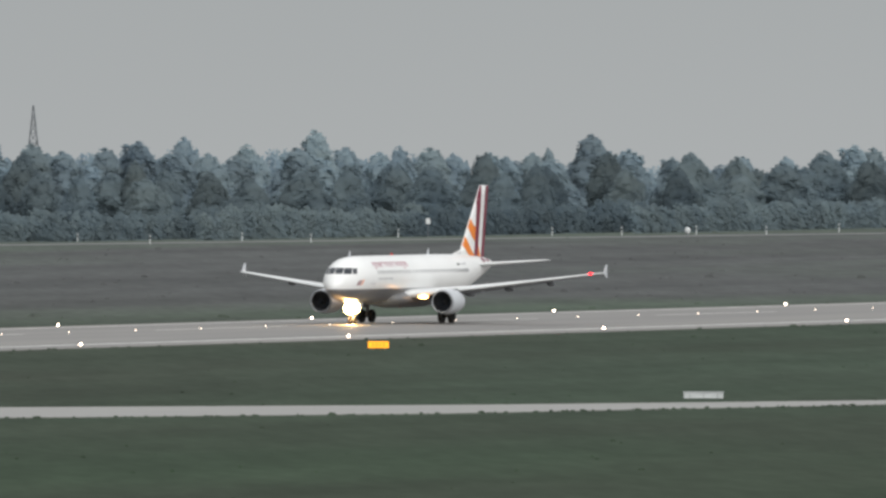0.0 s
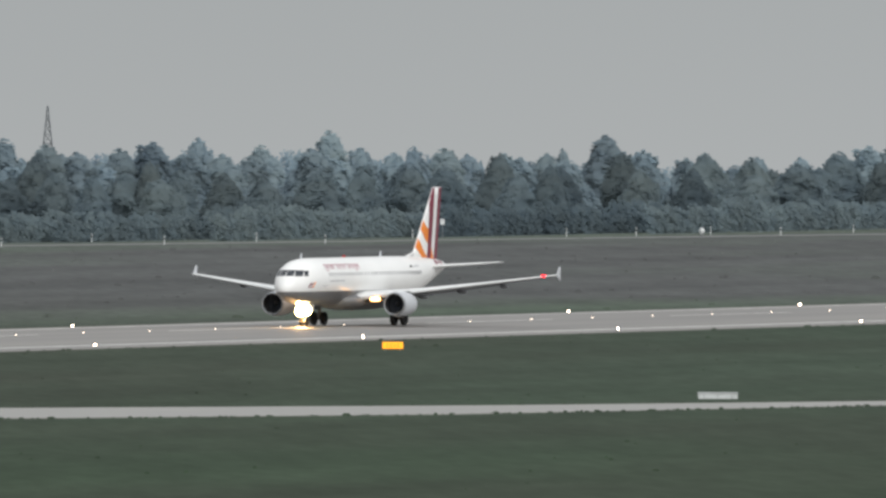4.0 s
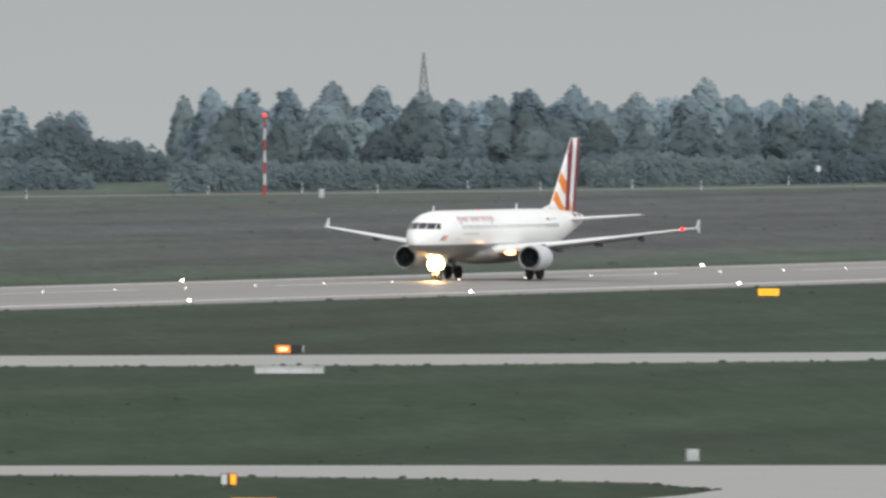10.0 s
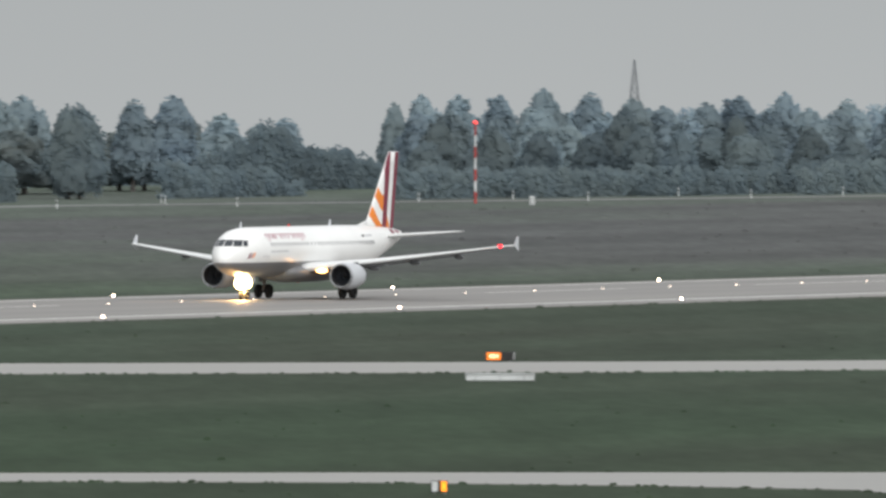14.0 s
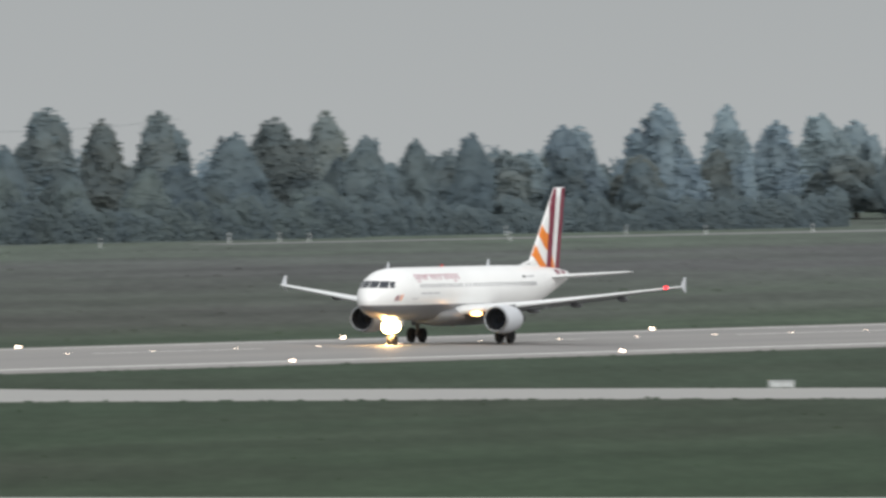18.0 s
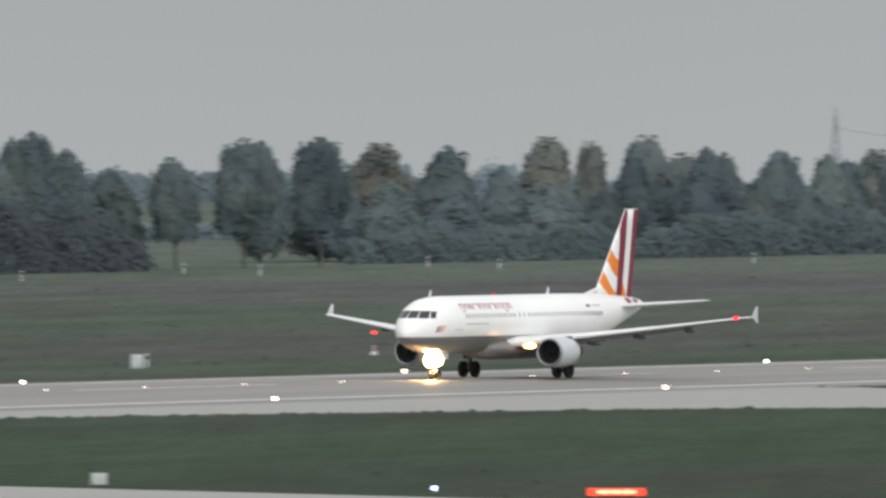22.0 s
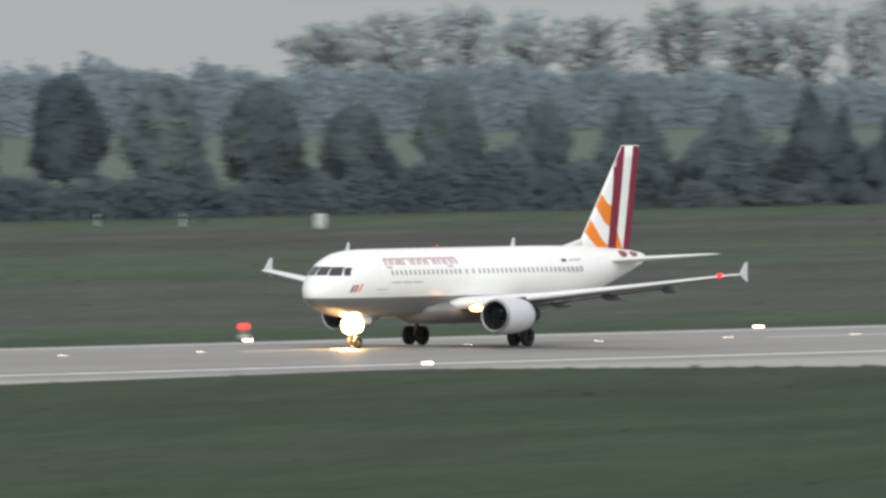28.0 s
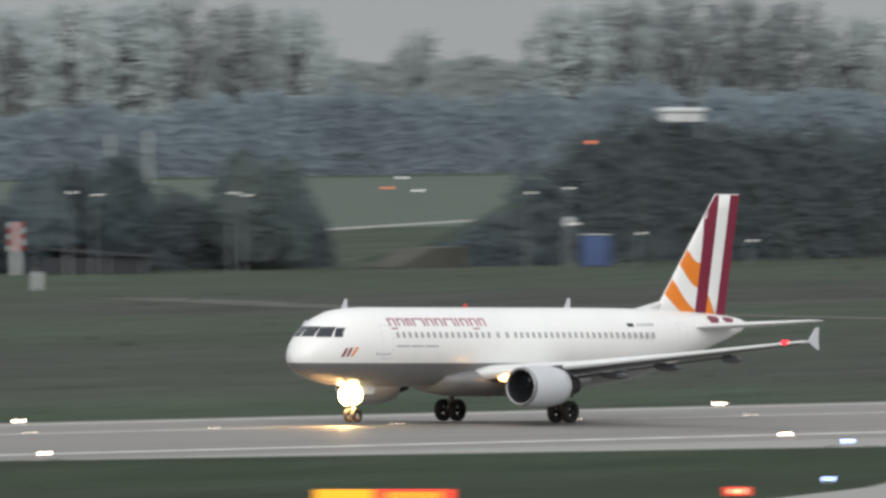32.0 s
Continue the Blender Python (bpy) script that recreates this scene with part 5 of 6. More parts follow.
thicket("bush_clump", [(52.4, 6.6), (52.8, 7.0), (53.1, 7.0), (53.22, 5.4), (53.27, 2.5)], 1250, LEAF_DARKEST, "dark tall clump of bushes", 27, ragged=0.15)
thicket("bush_clump", [(49.6, 7.0), (49.85, 7.6), (50.05, 8.0), (50.2, 7.6), (50.27, 6.0), (50.36, 8.8), (50.46, 7.8), (50.52, 5.4), (50.56, 2.0)], 1256, LEAF_DARKEST, "dark tall clump of bushes near the lamps", 28, ragged=0.2, dome=3.5)
thicket("bushes_on_mound", [(50.845, 2.6), (50.894, 3.3), (50.944, 4.4), (51.018, 6.8), (51.068, 8.4), (51.13, 10.5), (51.192, 11.4), (51.254, 11.9), (51.329, 11.9), (51.44, 11.6), (51.502, 10.9), (51.626, 10.7), (51.763, 10.4), (52.0, 9.2), (52.39, 8.2), (52.76, 7.2), (52.95, 5.0), (53.05, 1.5)], 1256, LEAF_DARKEST, "dark bushes covering the earth mound", 29, ragged=0.05, dome=5)
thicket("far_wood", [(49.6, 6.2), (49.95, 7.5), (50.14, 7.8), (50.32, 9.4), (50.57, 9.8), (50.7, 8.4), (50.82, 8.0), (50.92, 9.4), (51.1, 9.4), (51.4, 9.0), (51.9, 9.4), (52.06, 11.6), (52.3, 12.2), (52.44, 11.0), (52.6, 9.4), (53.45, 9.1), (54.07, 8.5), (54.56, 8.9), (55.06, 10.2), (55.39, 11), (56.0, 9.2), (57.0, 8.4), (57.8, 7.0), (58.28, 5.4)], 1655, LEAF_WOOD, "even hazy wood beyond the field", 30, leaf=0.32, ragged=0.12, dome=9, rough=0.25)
thicket("near_wood", [(58.28, 5.3), (58.44, 5.7), (58.53, 6.5), (58.69, 6.0), (58.77, 3.8), (58.83, 3.5), (58.9, 6.6), (59.03, 7.2), (59.25, 7.8), (59.37, 7.0), (59.44, 5.6), (59.5, 1.8), (59.58, 1.8), (59.65, 5.3), (59.83, 5.9), (59.9, 4.7), (60.04, 5.2), (60.15, 7.4), (60.6, 6.7), (60.9, 5.4), (61.1, 5.2), (62.0, 4.8), (63.2, 4.2)], 1652, LEAF_EDGE, "wood edge beyond the field, tinted by haze", 33, leaf=0.3, ragged=0.17, dome=7, rough=0.3)

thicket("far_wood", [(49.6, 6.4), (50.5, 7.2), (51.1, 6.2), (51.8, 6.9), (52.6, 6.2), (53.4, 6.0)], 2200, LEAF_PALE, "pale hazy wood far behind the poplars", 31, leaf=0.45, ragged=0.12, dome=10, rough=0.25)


def build_mound():
    rings = []
    for bearing, h in ((50.75, 0.2), (50.9, 2.2), (51.035, 5.2), (51.146, 8.0), (51.225, 9.6), (51.395, 9.5), (51.58, 8.6), (51.93, 7.6), (52.39, 6.4), (52.76, 5.6), (53.1, 0.2)):
        x = at_bearing(bearing, 1266)
        rings.append([(x, 1266 + 9 * math.cos(a), -0.3 + h * math.sin(a)) for a in [math.pi * k / 14 for k in range(15)]])
    tagged(part("earth_mound", loft(rings), GRASS, smooth=True), "long grassed earth mound behind the airfield", "mound", kind="structure")


build_mound()
FIELD = material("green_crop_field", (0.060, 0.088, 0.066), 0.95, vary=0.12, scale=0.1, bump=0.2, stretch=(0.4, 1.5, 1), second=(0.066, 0.088, 0.069))
slab("crop_field", [(900, 1335), (1690, 1395), (2600, 1395), (2600, 1640), (900, 1640)], FIELD, 0.04, "even green crop field before the wood", "field")
slab("field_path", [(1660, 1383), (1690, 1392.5), (1745, 1421), (1790, 1436), (1790, 1432), (1745, 1418), (1690, 1389.5), (1660, 1379)], TAXI, 0.06, "pale narrow path at the field's edge", "path")
slab("field_path", [(1745, 1322), (1850, 1318), (1850, 1315.5), (1745, 1319.5)], TAXI, 0.06, "pale narrow path at the field's edge", "path")
slab("gravel_track", [(1300, 905), (1328, 930), (1341, 980), (1349, 1017), (1356, 1045), (1376, 1136), (1398, 1172), (1404, 1168), (1382, 1132), (1362, 1045), (1355, 1015), (1347, 978), (1334, 928), (1310, 905)],
     TRACK, 0.03, "worn grey service track through the grass", "track")


# ---- pylons and power lines ----
def lattice(bm, w0, w1, z0, z1, bays, r):
    """A square lattice mast between two heights."""
    for i in range(bays):
        a, b = i / bays, (i + 1) / bays
        za, zb = z0 + (z1 - z0) * a, z0 + (z1 - z0) * b
        wa, wb = (w0 + (w1 - w0) * a) / 2, (w0 + (w1 - w0) * b) / 2
        ca = [(-wa, -wa), (wa, -wa), (wa, wa), (-wa, wa)]
        cb = [(-wb, -wb), (wb, -wb), (wb, wb), (-wb, wb)]
        for k in range(4):
            j = (k + 1) % 4
            rod((*ca[k], za), (*cb[k], zb), r, n=4, bm=bm)
            rod((*ca[k], za), (*cb[j], zb), r * 0.6, n=4, bm=bm)
            rod((*cb[k], zb), (*cb[j], zb), r * 0.6, n=4, bm=bm)


PYLON = material("dark_steel", (0.15, 0.165, 0.18), 0.7, metal=0.2, vary=0.15, scale=2)


def build_pylon(x, y, top, wide, arms, turn, label, spread=2.2, mat=STEEL):
    base = fall(x, y)
    ob = empty("pylon", pose(x, y, base, 0, 0, turn), label, "pylon", "power line pylons")
    h = top - base
    bm = bmesh.new()
    lattice(bm, wide * spread, wide, 0, h * 0.62, 6, 0.13)
    part("lower_mast", bm, mat, ob)
    bm = bmesh.new()
    lattice(bm, wide, wide * 0.05, h * 0.62, h, 7, 0.11)
    part("upper_mast", bm, mat, ob)
    for z, reach in arms:
        bm = bmesh.new()
        for s in (-1, 1):
            rod((0, -0.4, h * z), (s * reach, 0, h * z + 0.2), 0.09, n=4, bm=bm)
            rod((0, 0.4, h * z), (s * reach, 0, h * z + 0.2), 0.09, n=4, bm=bm)
            rod((0, 0, h * z + 1.3), (s * reach, 0, h * z + 0.2), 0.09, n=4, bm=bm)
            rod((s * reach, 0, h * z + 0.2), (s * reach, 0, h * z - 1.2), 0.12, n=6, bm=bm)
        part("cross_arm", bm, mat, ob)
    return ob


build_pylon(4057, 1703, 11.9, 2.4, ((0.60, 5.0),), 25, "dark grey lattice pylon with a tapering top", 3.2, mat=PYLON)
build_pylon(3936, 1967, 8.8, 2.0, ((0.66, 1.6),), 25, "slim grey lattice pylon behind the trees", 1.1)
build_pylon(3623, 2125, 16.0, 1.7, ((0.70, 1.3), (0.84, 1.1)), 25, "tall slim lattice pylon between the trees", 1.4)


def build_portal(x, y, top, width, label):
    base = fall(x, y)
    ob = empty("portal_tower", pose(x, y, base, 0, 0, 25), label, "pylon", "power line pylons")
    h = top - base
    for s in (-1, 1):
        part("leg", rod((s * width * 0.45, 0, -0.2), (s * width * 0.32, 0, h * 0.9), 0.3, 0.24, n=6), STEEL, ob)
    for i in range(8):
        z = h * (0.1 + 0.1 * i)
        part("brace", rod((-width * 0.42, 0, z), (width * 0.42, 0, z + h * 0.1), 0.09, n=4), STEEL, ob)
    part("head", box(width * 1.25, 1.4, h * 0.12, (0, 0, h * 0.94), 0.2), STEEL, ob, "boxy grey head of the tower")


build_portal(4125, 2037, 4.8, 2.4, "grey portal tower with a boxy head")
build_portal(3873, 2291, 6.7, 2.0, "grey portal tower with a boxy head")


def build_cables():
    runs = (((3936, 1967, 5.5), (4125, 2037, 3.6), 1.2), ((4125, 2037, 3.6), (4300, 2060, 4.2), 1.5), ((3873, 2291, 3.1), (3721, 2155, 0.6), 0.5),
            ((3873, 2291, 6.1), (3623, 2125, 8.0), 0.3), ((3623, 2125, 8.0), (3591, 2080, 6.6), 0.2), ((3873, 2291, 3.1), (3865, 2304, 2.6), 0.1))
    for a, b, sag in runs:
        bm = bmesh.new()
        a, b = Vector(a), Vector(b)
        last = a
        for i in range(1, 13):
            k = i / 12
            p = a.lerp(b, k) - Vector((0, 0, 4 * sag * k * (1 - k)))
            rod(last, p, 0.035, n=4, bm=bm)
            last = p
        tagged(part("power_cable", bm, STEEL), "thin sagging grey power cable", "cable", "power cables")


build_cables()


def build_hills():
    # the haze over the hills is put into their pale colour
    hazy = material("haze_tinted_hill_woods", (0.34, 0.37, 0.39), 0.95, vary=0.1, scale=0.02)
    for x, y, length, h, turn, seed in ((4131, 2200, 150, 17.6, -62, 1), (3000, 3450, 600, 22, -45, 3)):
        rng = random.Random(seed)
        rings = []
        for i in range(25):
            u = i / 24
            top = h * math.sin(math.pi * u) ** 0.5 * (0.8 + 0.2 * math.sin(5 * u + seed)) + rng.uniform(-0.6, 0.6)
            rings.append([((u - 0.5) * length, 60 * math.cos(a), max(top, 0.3) * math.sin(a)) for a in [math.pi * k / 8 for k in range(9)]])
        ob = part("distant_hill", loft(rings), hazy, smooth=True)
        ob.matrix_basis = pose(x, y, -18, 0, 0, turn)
        tagged(ob, "wooded hill in the distance, tinted faint blue by haze", "hill", kind="structure")


build_hills()


# ---- airfield lights ----
LAMP_WARM = glow("warm_runway_lamp", (1.0, 0.78, 0.62), 14)
LAMP_SMALL = glow("centre_lamp", (1.0, 0.78, 0.62), 6)
LAMP_COOL = glow("lead_off_lamp", (0.86, 1.0, 0.88), 9)
LAMP_GREEN = glow("green_lamp", (0.55, 1.0, 0.7), 7)
LAMP_BLUE = glow("blue_lamp", (0.42, 0.55, 1.0), 9)
LAMP_RED = glow("red_lamp", (1.0, 0.05, 0.04), 3)
YELLOW_FACE = glow("lit_yellow_sign_face", (1.0, 0.43, 0.02), 0.8)
ORANGE_FACE = glow("lit_orange_sign_face", (1.0, 0.30, 0.02), 0.95)
ORANGE_DIM = glow("dim_orange_sign_face", (1.0, 0.24, 0.02), 0.5)
RED_FACE = glow("lit_red_sign_face", (1.0, 0.07, 0.03), 0.95)
PALE_MARK = glow("lit_pale_sign_writing", (1.0, 0.70, 0.40), 1.1)
BLACK_MARK = material("black_sign_paint", (0.02, 0.02, 0.02), 0.6, vary=0.1)
HOUSING = material("pale_housing_paint", (0.50, 0.52, 0.52), 0.6, vary=0.12, scale=3)
WHITE_BOX = material("white_box_paint", (0.66, 0.68, 0.68), 0.55, vary=0.1, scale=2)
RED_PAINT = material("red_mast_paint", (0.45, 0.05, 0.04), 0.5, vary=0.1, scale=3)
BLUE_PAINT = material("blue_container_paint", (0.06, 0.10, 0.24), 0.5, vary=0.12, scale=2)
ROOF_DARK = material("dark_roofing", (0.03, 0.032, 0.04), 0.7, vary=0.15, scale=1)


def build_lamp(name, mat, r, h, label, group):
    """A small lamp on its base: foot, stem and glowing glass."""
    ob = empty(name, pose(0, 0, -20), label, "light", group)
    part("base", rod((0, 0, -0.05), (0, 0, 0.03), 0.16, 0.14, n=10), HOUSING, ob)
    part("stem", rod((0, 0, 0.02), (0, 0, h), 0.03, n=6), HOUSING, ob)
    bm = bmesh.new()
    bmesh.ops.create_icosphere(bm, subdivisions=2, radius=r, matrix=Matrix.Translation((0, 0, h)))
    part("glass", bm, mat, ob, "glowing glass", smooth=True)
    return ob


def string(proto, places):
    for i, (x, y, z) in enumerate(places):
        if i == 0:
            proto.matrix_basis = pose(x, y, z)
        else:
            copy_thing(proto, pose(x, y, z))


FIRST = 2205.44
edge = build_lamp("runway_edge_light", LAMP_WARM, 0.10, 0.20, "glowing warm white runway edge light", "runway edge lights")
string(edge, [(FIRST - 60 * k, 845.9, 0.05) for k in range(-3, 24)] + [(FIRST - 60 * k, 898.2, 0.05) for k in range(-6, 23)])
centre = build_lamp("centre_line_light", LAMP_SMALL, 0.055, 0.04, "small glowing runway centre line light", "centre line lights")
string(centre, [(2205.3 - 15 * k, CENTRE, CROWN + 0.01) for k in range(-12, 88)])


def lead_off(points, spacing):
    """Places at even steps along a bent line."""
    out, left = [], 0.0
    for (a, b), (c, d) in zip(points, points[1:]):
        n = math.hypot(c - a, d - b)
        at = left
        while at < n:
            out.append((a + (c - a) * at / n, b + (d - b) * at / n))
            at += spacing
        left = at - n
    return out


lead = build_lamp("lead_off_light", LAMP_COOL, 0.062, 0.05, "small pale glowing exit centre line light", "exit centre line lights")
string(lead, [(x, y, 0.06 if y < RUNWAY_NEAR else crown(y) + 0.01) for x, y in lead_off([(1290, 871), (1240, 868.5), (1209, 863.5), (1176, 853.5), (1140, 840.3), (1097, 822.2), (1055, 800.6), (1022, 781), (960, 744)], 9.1)])
green = build_lamp("exit_light", LAMP_GREEN, 0.09, 0.05, "small greenish inset exit light", "green exit lights")
string(green, [(1402.6, 869.0, CROWN), (1392.6, 862.5, 0.3), (1422.8, 873.0, CROWN), (1411.6, 871.5, CROWN)])
blue = build_lamp("taxiway_edge_light", LAMP_BLUE, 0.11, 0.22, "blueish glowing taxiway edge light", "taxiway edge lights")
string(blue, [(x, y, 0) for x, y in ((1360, 774.5), (1345.5, 743), (1303, 737.8), (1313.6, 766.3), (986.8, 780.8), (1055, 833.5), (1020, 802.3), (1048, 821.4), (1025.2, 761), (1323, 686.8))])
LAMP_DIM_RED = glow("dim_red_lamp", (1.0, 0.06, 0.08), 1.2)
low_red = build_lamp("stop_light", LAMP_DIM_RED, 0.11, 0.2, "small dim red taxiway light", "red taxiway lights")
string(low_red, [(1370, 770.2, 0.0), (1322.5, 761.5, 0.05)])


def build_red_lamp(x, y, h, r):
    ob = empty("approach_unit", pose(x, y, 0.0), "red glowing lamp head over a white light unit", "light", "red lamp units")
    part("stand", rod((0, 0, -0.05), (0, 0, h), 0.04, n=8), PYLON, ob)
    for i in range(4):
        part("band", rod((0, 0, 0.42 + 0.1 * i), (0, 0, 0.52 + 0.1 * i), 0.11, n=10), WHITE_BOX if i % 2 else RED_PAINT, ob)
    part("unit_box", box(0.5, 0.35, 0.3, (0, 0, 0.25), 0.05), WHITE_BOX, ob)
    bm = bmesh.new()
    bmesh.ops.create_uvsphere(bm, u_segments=14, v_segments=8, radius=r, matrix=Matrix.Translation((0, 0, h)))
    part("lamp_head", bm, LAMP_RED, ob, "red glowing lamp head", smooth=True)


build_red_lamp(1808.8, 944.3, 1.9, 0.14)
build_red_lamp(1314.8, 905.0, 0.85, 0.20)
build_red_lamp(1375.3, 905.0, 0.9, 0.22)


# ---- signs ----
def facing(x, y):
    return -math.degrees(math.atan2(x, y))


def build_sign(x, y, w, h, panels, label, foot=0.12, turn=0.0):
    """A lit sign box on two feet; panels: share of the width, face, number of bars, colour of the bars."""
    ob = empty("taxiway_sign", pose(x, y, 0, 0, 0, facing(x, y) + turn), label, "sign", "lit taxiway signs")
    part("casing", box(w + 0.08, 0.3, h + 0.08, (0, 0.16, foot + h / 2), 0.03), BLACK_MARK, ob, "black sign casing")
    for s in (-1, 1):
        part("foot", rod((s * w * 0.35, 0.16, -0.05), (s * w * 0.35, 0.16, foot + 0.05), 0.05, n=8), HOUSING, ob)
    at = -w / 2
    for share, face, bars, mark in panels:
        pw = w * share
        panel = part("face", box(pw - 0.02, 0.03, h, (at + pw / 2, -0.005, foot + h / 2), 0.008), face, ob, "glowing sign face" if face not in (BLACK_MARK, WHITE_BOX) else "")
        for i in range(bars):
            bw = pw * 0.62 / bars
            bx = at + pw * (0.16 + 0.68 * (i + 0.5) / bars)
            part("writing_bar", box(bw * 0.75, 0.012, h * (0.5 + 0.12 * (i % 2)), (bx, -0.028, foot + h / 2)), mark, panel)
        at += pw


build_sign(2021.3, 817.2, 1.75, 0.56, ((1.0, YELLOW_FACE, 4, ORANGE_FACE),), "lit yellow sign beside the runway")
build_sign(1718.1, 731.6, 2.0, 0.54, ((0.52, ORANGE_DIM, 3, PALE_MARK), (0.44, BLACK_MARK, 0, None), (0.04, WHITE_BOX, 0, None)), "half lit orange and black sign by the taxiway")
build_sign(1291.2, 553.4, 0.82, 0.55, ((0.42, WHITE_BOX, 0, None), (0.18, BLACK_MARK, 0, None), (0.40, ORANGE_FACE, 1, YELLOW_FACE)), "small white and lit orange sign by the taxiway")
build_sign(1246.0, 532.6, 2.4, 0.36, ((0.75, YELLOW_FACE, 0, None), (0.25, ORANGE_FACE, 2, YELLOW_FACE)), "long lit yellow sign by the taxiway", 0.05)
build_sign(1312.8, 669.9, 3.3, 0.42, ((1.0, RED_FACE, 7, PALE_MARK),), "long lit red holding sign with pale writing")
build_sign(1358.7, 755.9, 4.2, 0.55, ((0.55, RED_FACE, 5, PALE_MARK), (0.45, YELLOW_FACE, 0, None)), "long lit red and yellow sign on the grass")
build_sign(1411.3, 813.7, 1.85, 0.72, ((1.0, YELLOW_FACE, 0, None),), "bright lit yellow sign on the grass")
build_sign(1278.0, 746.5, 2.4, 0.62, ((0.52, YELLOW_FACE, 0, None), (0.48, RED_FACE, 3, PALE_MARK)), "lit yellow and red sign on the grass")
build_sign(941.0, 771.0, 6.5, 0.55, ((0.42, YELLOW_FACE, 0, None), (0.58, RED_FACE, 8, YELLOW_FACE)), "very long lit yellow and red sign")
build_sign(960.4, 765.4, 1.1, 0.4, ((1.0, RED_FACE, 2, PALE_MARK),), "short lit red sign on the grass")


# ---- white boxes and cabinets ----
def build_long_box(x, y, w, h, label):
    ob = empty("drain_cover", pose(x, y, 0, 0, 0, facing(x, y)), label, "box", "white drain covers")
    part("body", box(w, 0.9, h * 0.8, (0, 0.45, h * 0.4), 0.05), WHITE_BOX, ob)
    part("lid", box(w + 0.1, 1.0, h * 0.2, (0, 0.45, h * 0.9), 0.03), HOUSING, ob, "grey lid")
    for i in range(3):
        part("rib", box(0.08, 0.06, h * 0.7, (w * (-0.35 + 0.35 * i), -0.02, h * 0.38)), HOUSING, ob)


build_long_box(1777.3, 692.9, 2.9, 0.5, "long low white box on the grass")
build_long_box(1639.6, 698.2, 4.7, 0.5, "very long low white box beside the taxiway")
build_long_box(1696.2, 765.0, 1.8, 0.5, "short low white box beside the taxiway")
build_long_box(1422.1, 815.1, 2.0, 0.6, "low white box beside the yellow sign")


def build_cabinet(x, y, w, d, h, label):
    ob = empty("equipment_cabinet", pose(x, y, 0, 0, 0, facing(x, y) + 12), label, "cabinet", "white equipment cabinets")
    part("plinth", box(w + 0.1, d + 0.1, 0.1, (0, 0, 0.02)), HOUSING, ob)
    part("body", box(w, d, h - 0.12, (0, 0, 0.06 + h / 2), 0.04), WHITE_BOX, ob)
    part("roof", box(w + 0.08, d + 0.08, 0.06, (0, 0, h + 0.03), 0.02), HOUSING, ob)
    part("door", box(w * 0.8, 0.03, h * 0.8, (0, -d / 2 - 0.012, h / 2), 0.01), HOUSING, ob)
    return ob


for x, y, w, h in ((1367.4, 557.5, 0.65, 0.6), (1334.3, 714.6, 0.85, 0.6)):
    build_cabinet(x, y, w, 0.6, h, "small white box beside the taxiway")
for x, y, w, h in ((2817, 1195.5, 0.55, 1.0), (1940.3, 1176.8, 0.6, 1.2), (1828.5, 1195.6, 0.8, 1.2), (1422.7, 1197.7, 0.4, 1.3), (1450, 1105, 1.3, 1.3), (1499, 1112.3, 1.2, 0.7)):
    build_cabinet(x, y, w, 0.6, h, "white equipment cabinet standing on the grass")


build_cabinet(1744.5, 931.0, 0.85, 0.6, 1.0, "dull pale equipment cabinet on the grass behind the runway")


def build_post():
    ob = empty("marker_post", pose(0, 0, -20), "slim white marker post on the grass", "post", "white marker posts")
    part("shaft", box(0.14, 0.10, 1.05, (0, 0, 0.5), 0.02), WHITE_BOX, ob)
    part("band", box(0.15, 0.11, 0.16, (0, 0, 0.72)), BLACK_MARK, ob, "dark band")
    part("cap", box(0.2, 0.16, 0.06, (0, 0, 1.05), 0.01), HOUSING, ob)
    return ob


POSTS_EAST = [(2925, 1222), (2907, 1205), (2946, 1209), (2929, 1193), (2997, 1209), (3026, 1200), (3037, 1195), (3055, 1192), (3051, 1181), (3092, 1187), (2845, 1222), (2883, 1226), (2873, 1212), (2817, 1243),
              (2789, 1221), (2651, 1229), (2728, 1250), (2726, 1239), (2756, 1239), (2753, 1228), (2809, 1239)]
POSTS_WEST = [(2622, 1250), (2635, 1250), (2706, 1255), (2446, 1232), (2527, 1255), (2509, 1237), (2562, 1237), (2624, 1251), (2628, 1243), (2193, 1211), (2256, 1226), (2260, 1219), (2326, 1236), (2316, 1222),
              (2395, 1244), (2384, 1230), (1749.9, 933), (1964, 1206), (1999, 1188), (1732, 1214), (1790, 1227), (1783, 1213), (1827, 1217), (1834, 1213)]
string(build_post(), [(x, y, 0) for x, y in POSTS_EAST + POSTS_WEST])


def build_board(x, y, h):
    ob = empty("notice_board", pose(x, y, 0, 0, 0, facing(x, y)), "small white square board on a thin post", "sign", "white boards")
    part("pole", rod((0, 0.04, -0.1), (0, 0.04, h), 0.03, n=8), STEEL, ob)
    part("plate", box(0.55, 0.03, 0.7, (0, 0, h - 0.3), 0.01), WHITE_BOX, ob)


build_board(2969.3, 1193.9, 2.6)
build_board(2551.8, 1255, 2.9)
build_board(2282.5, 1239, 1.7)
build_board(2048.2, 1226, 1.6)


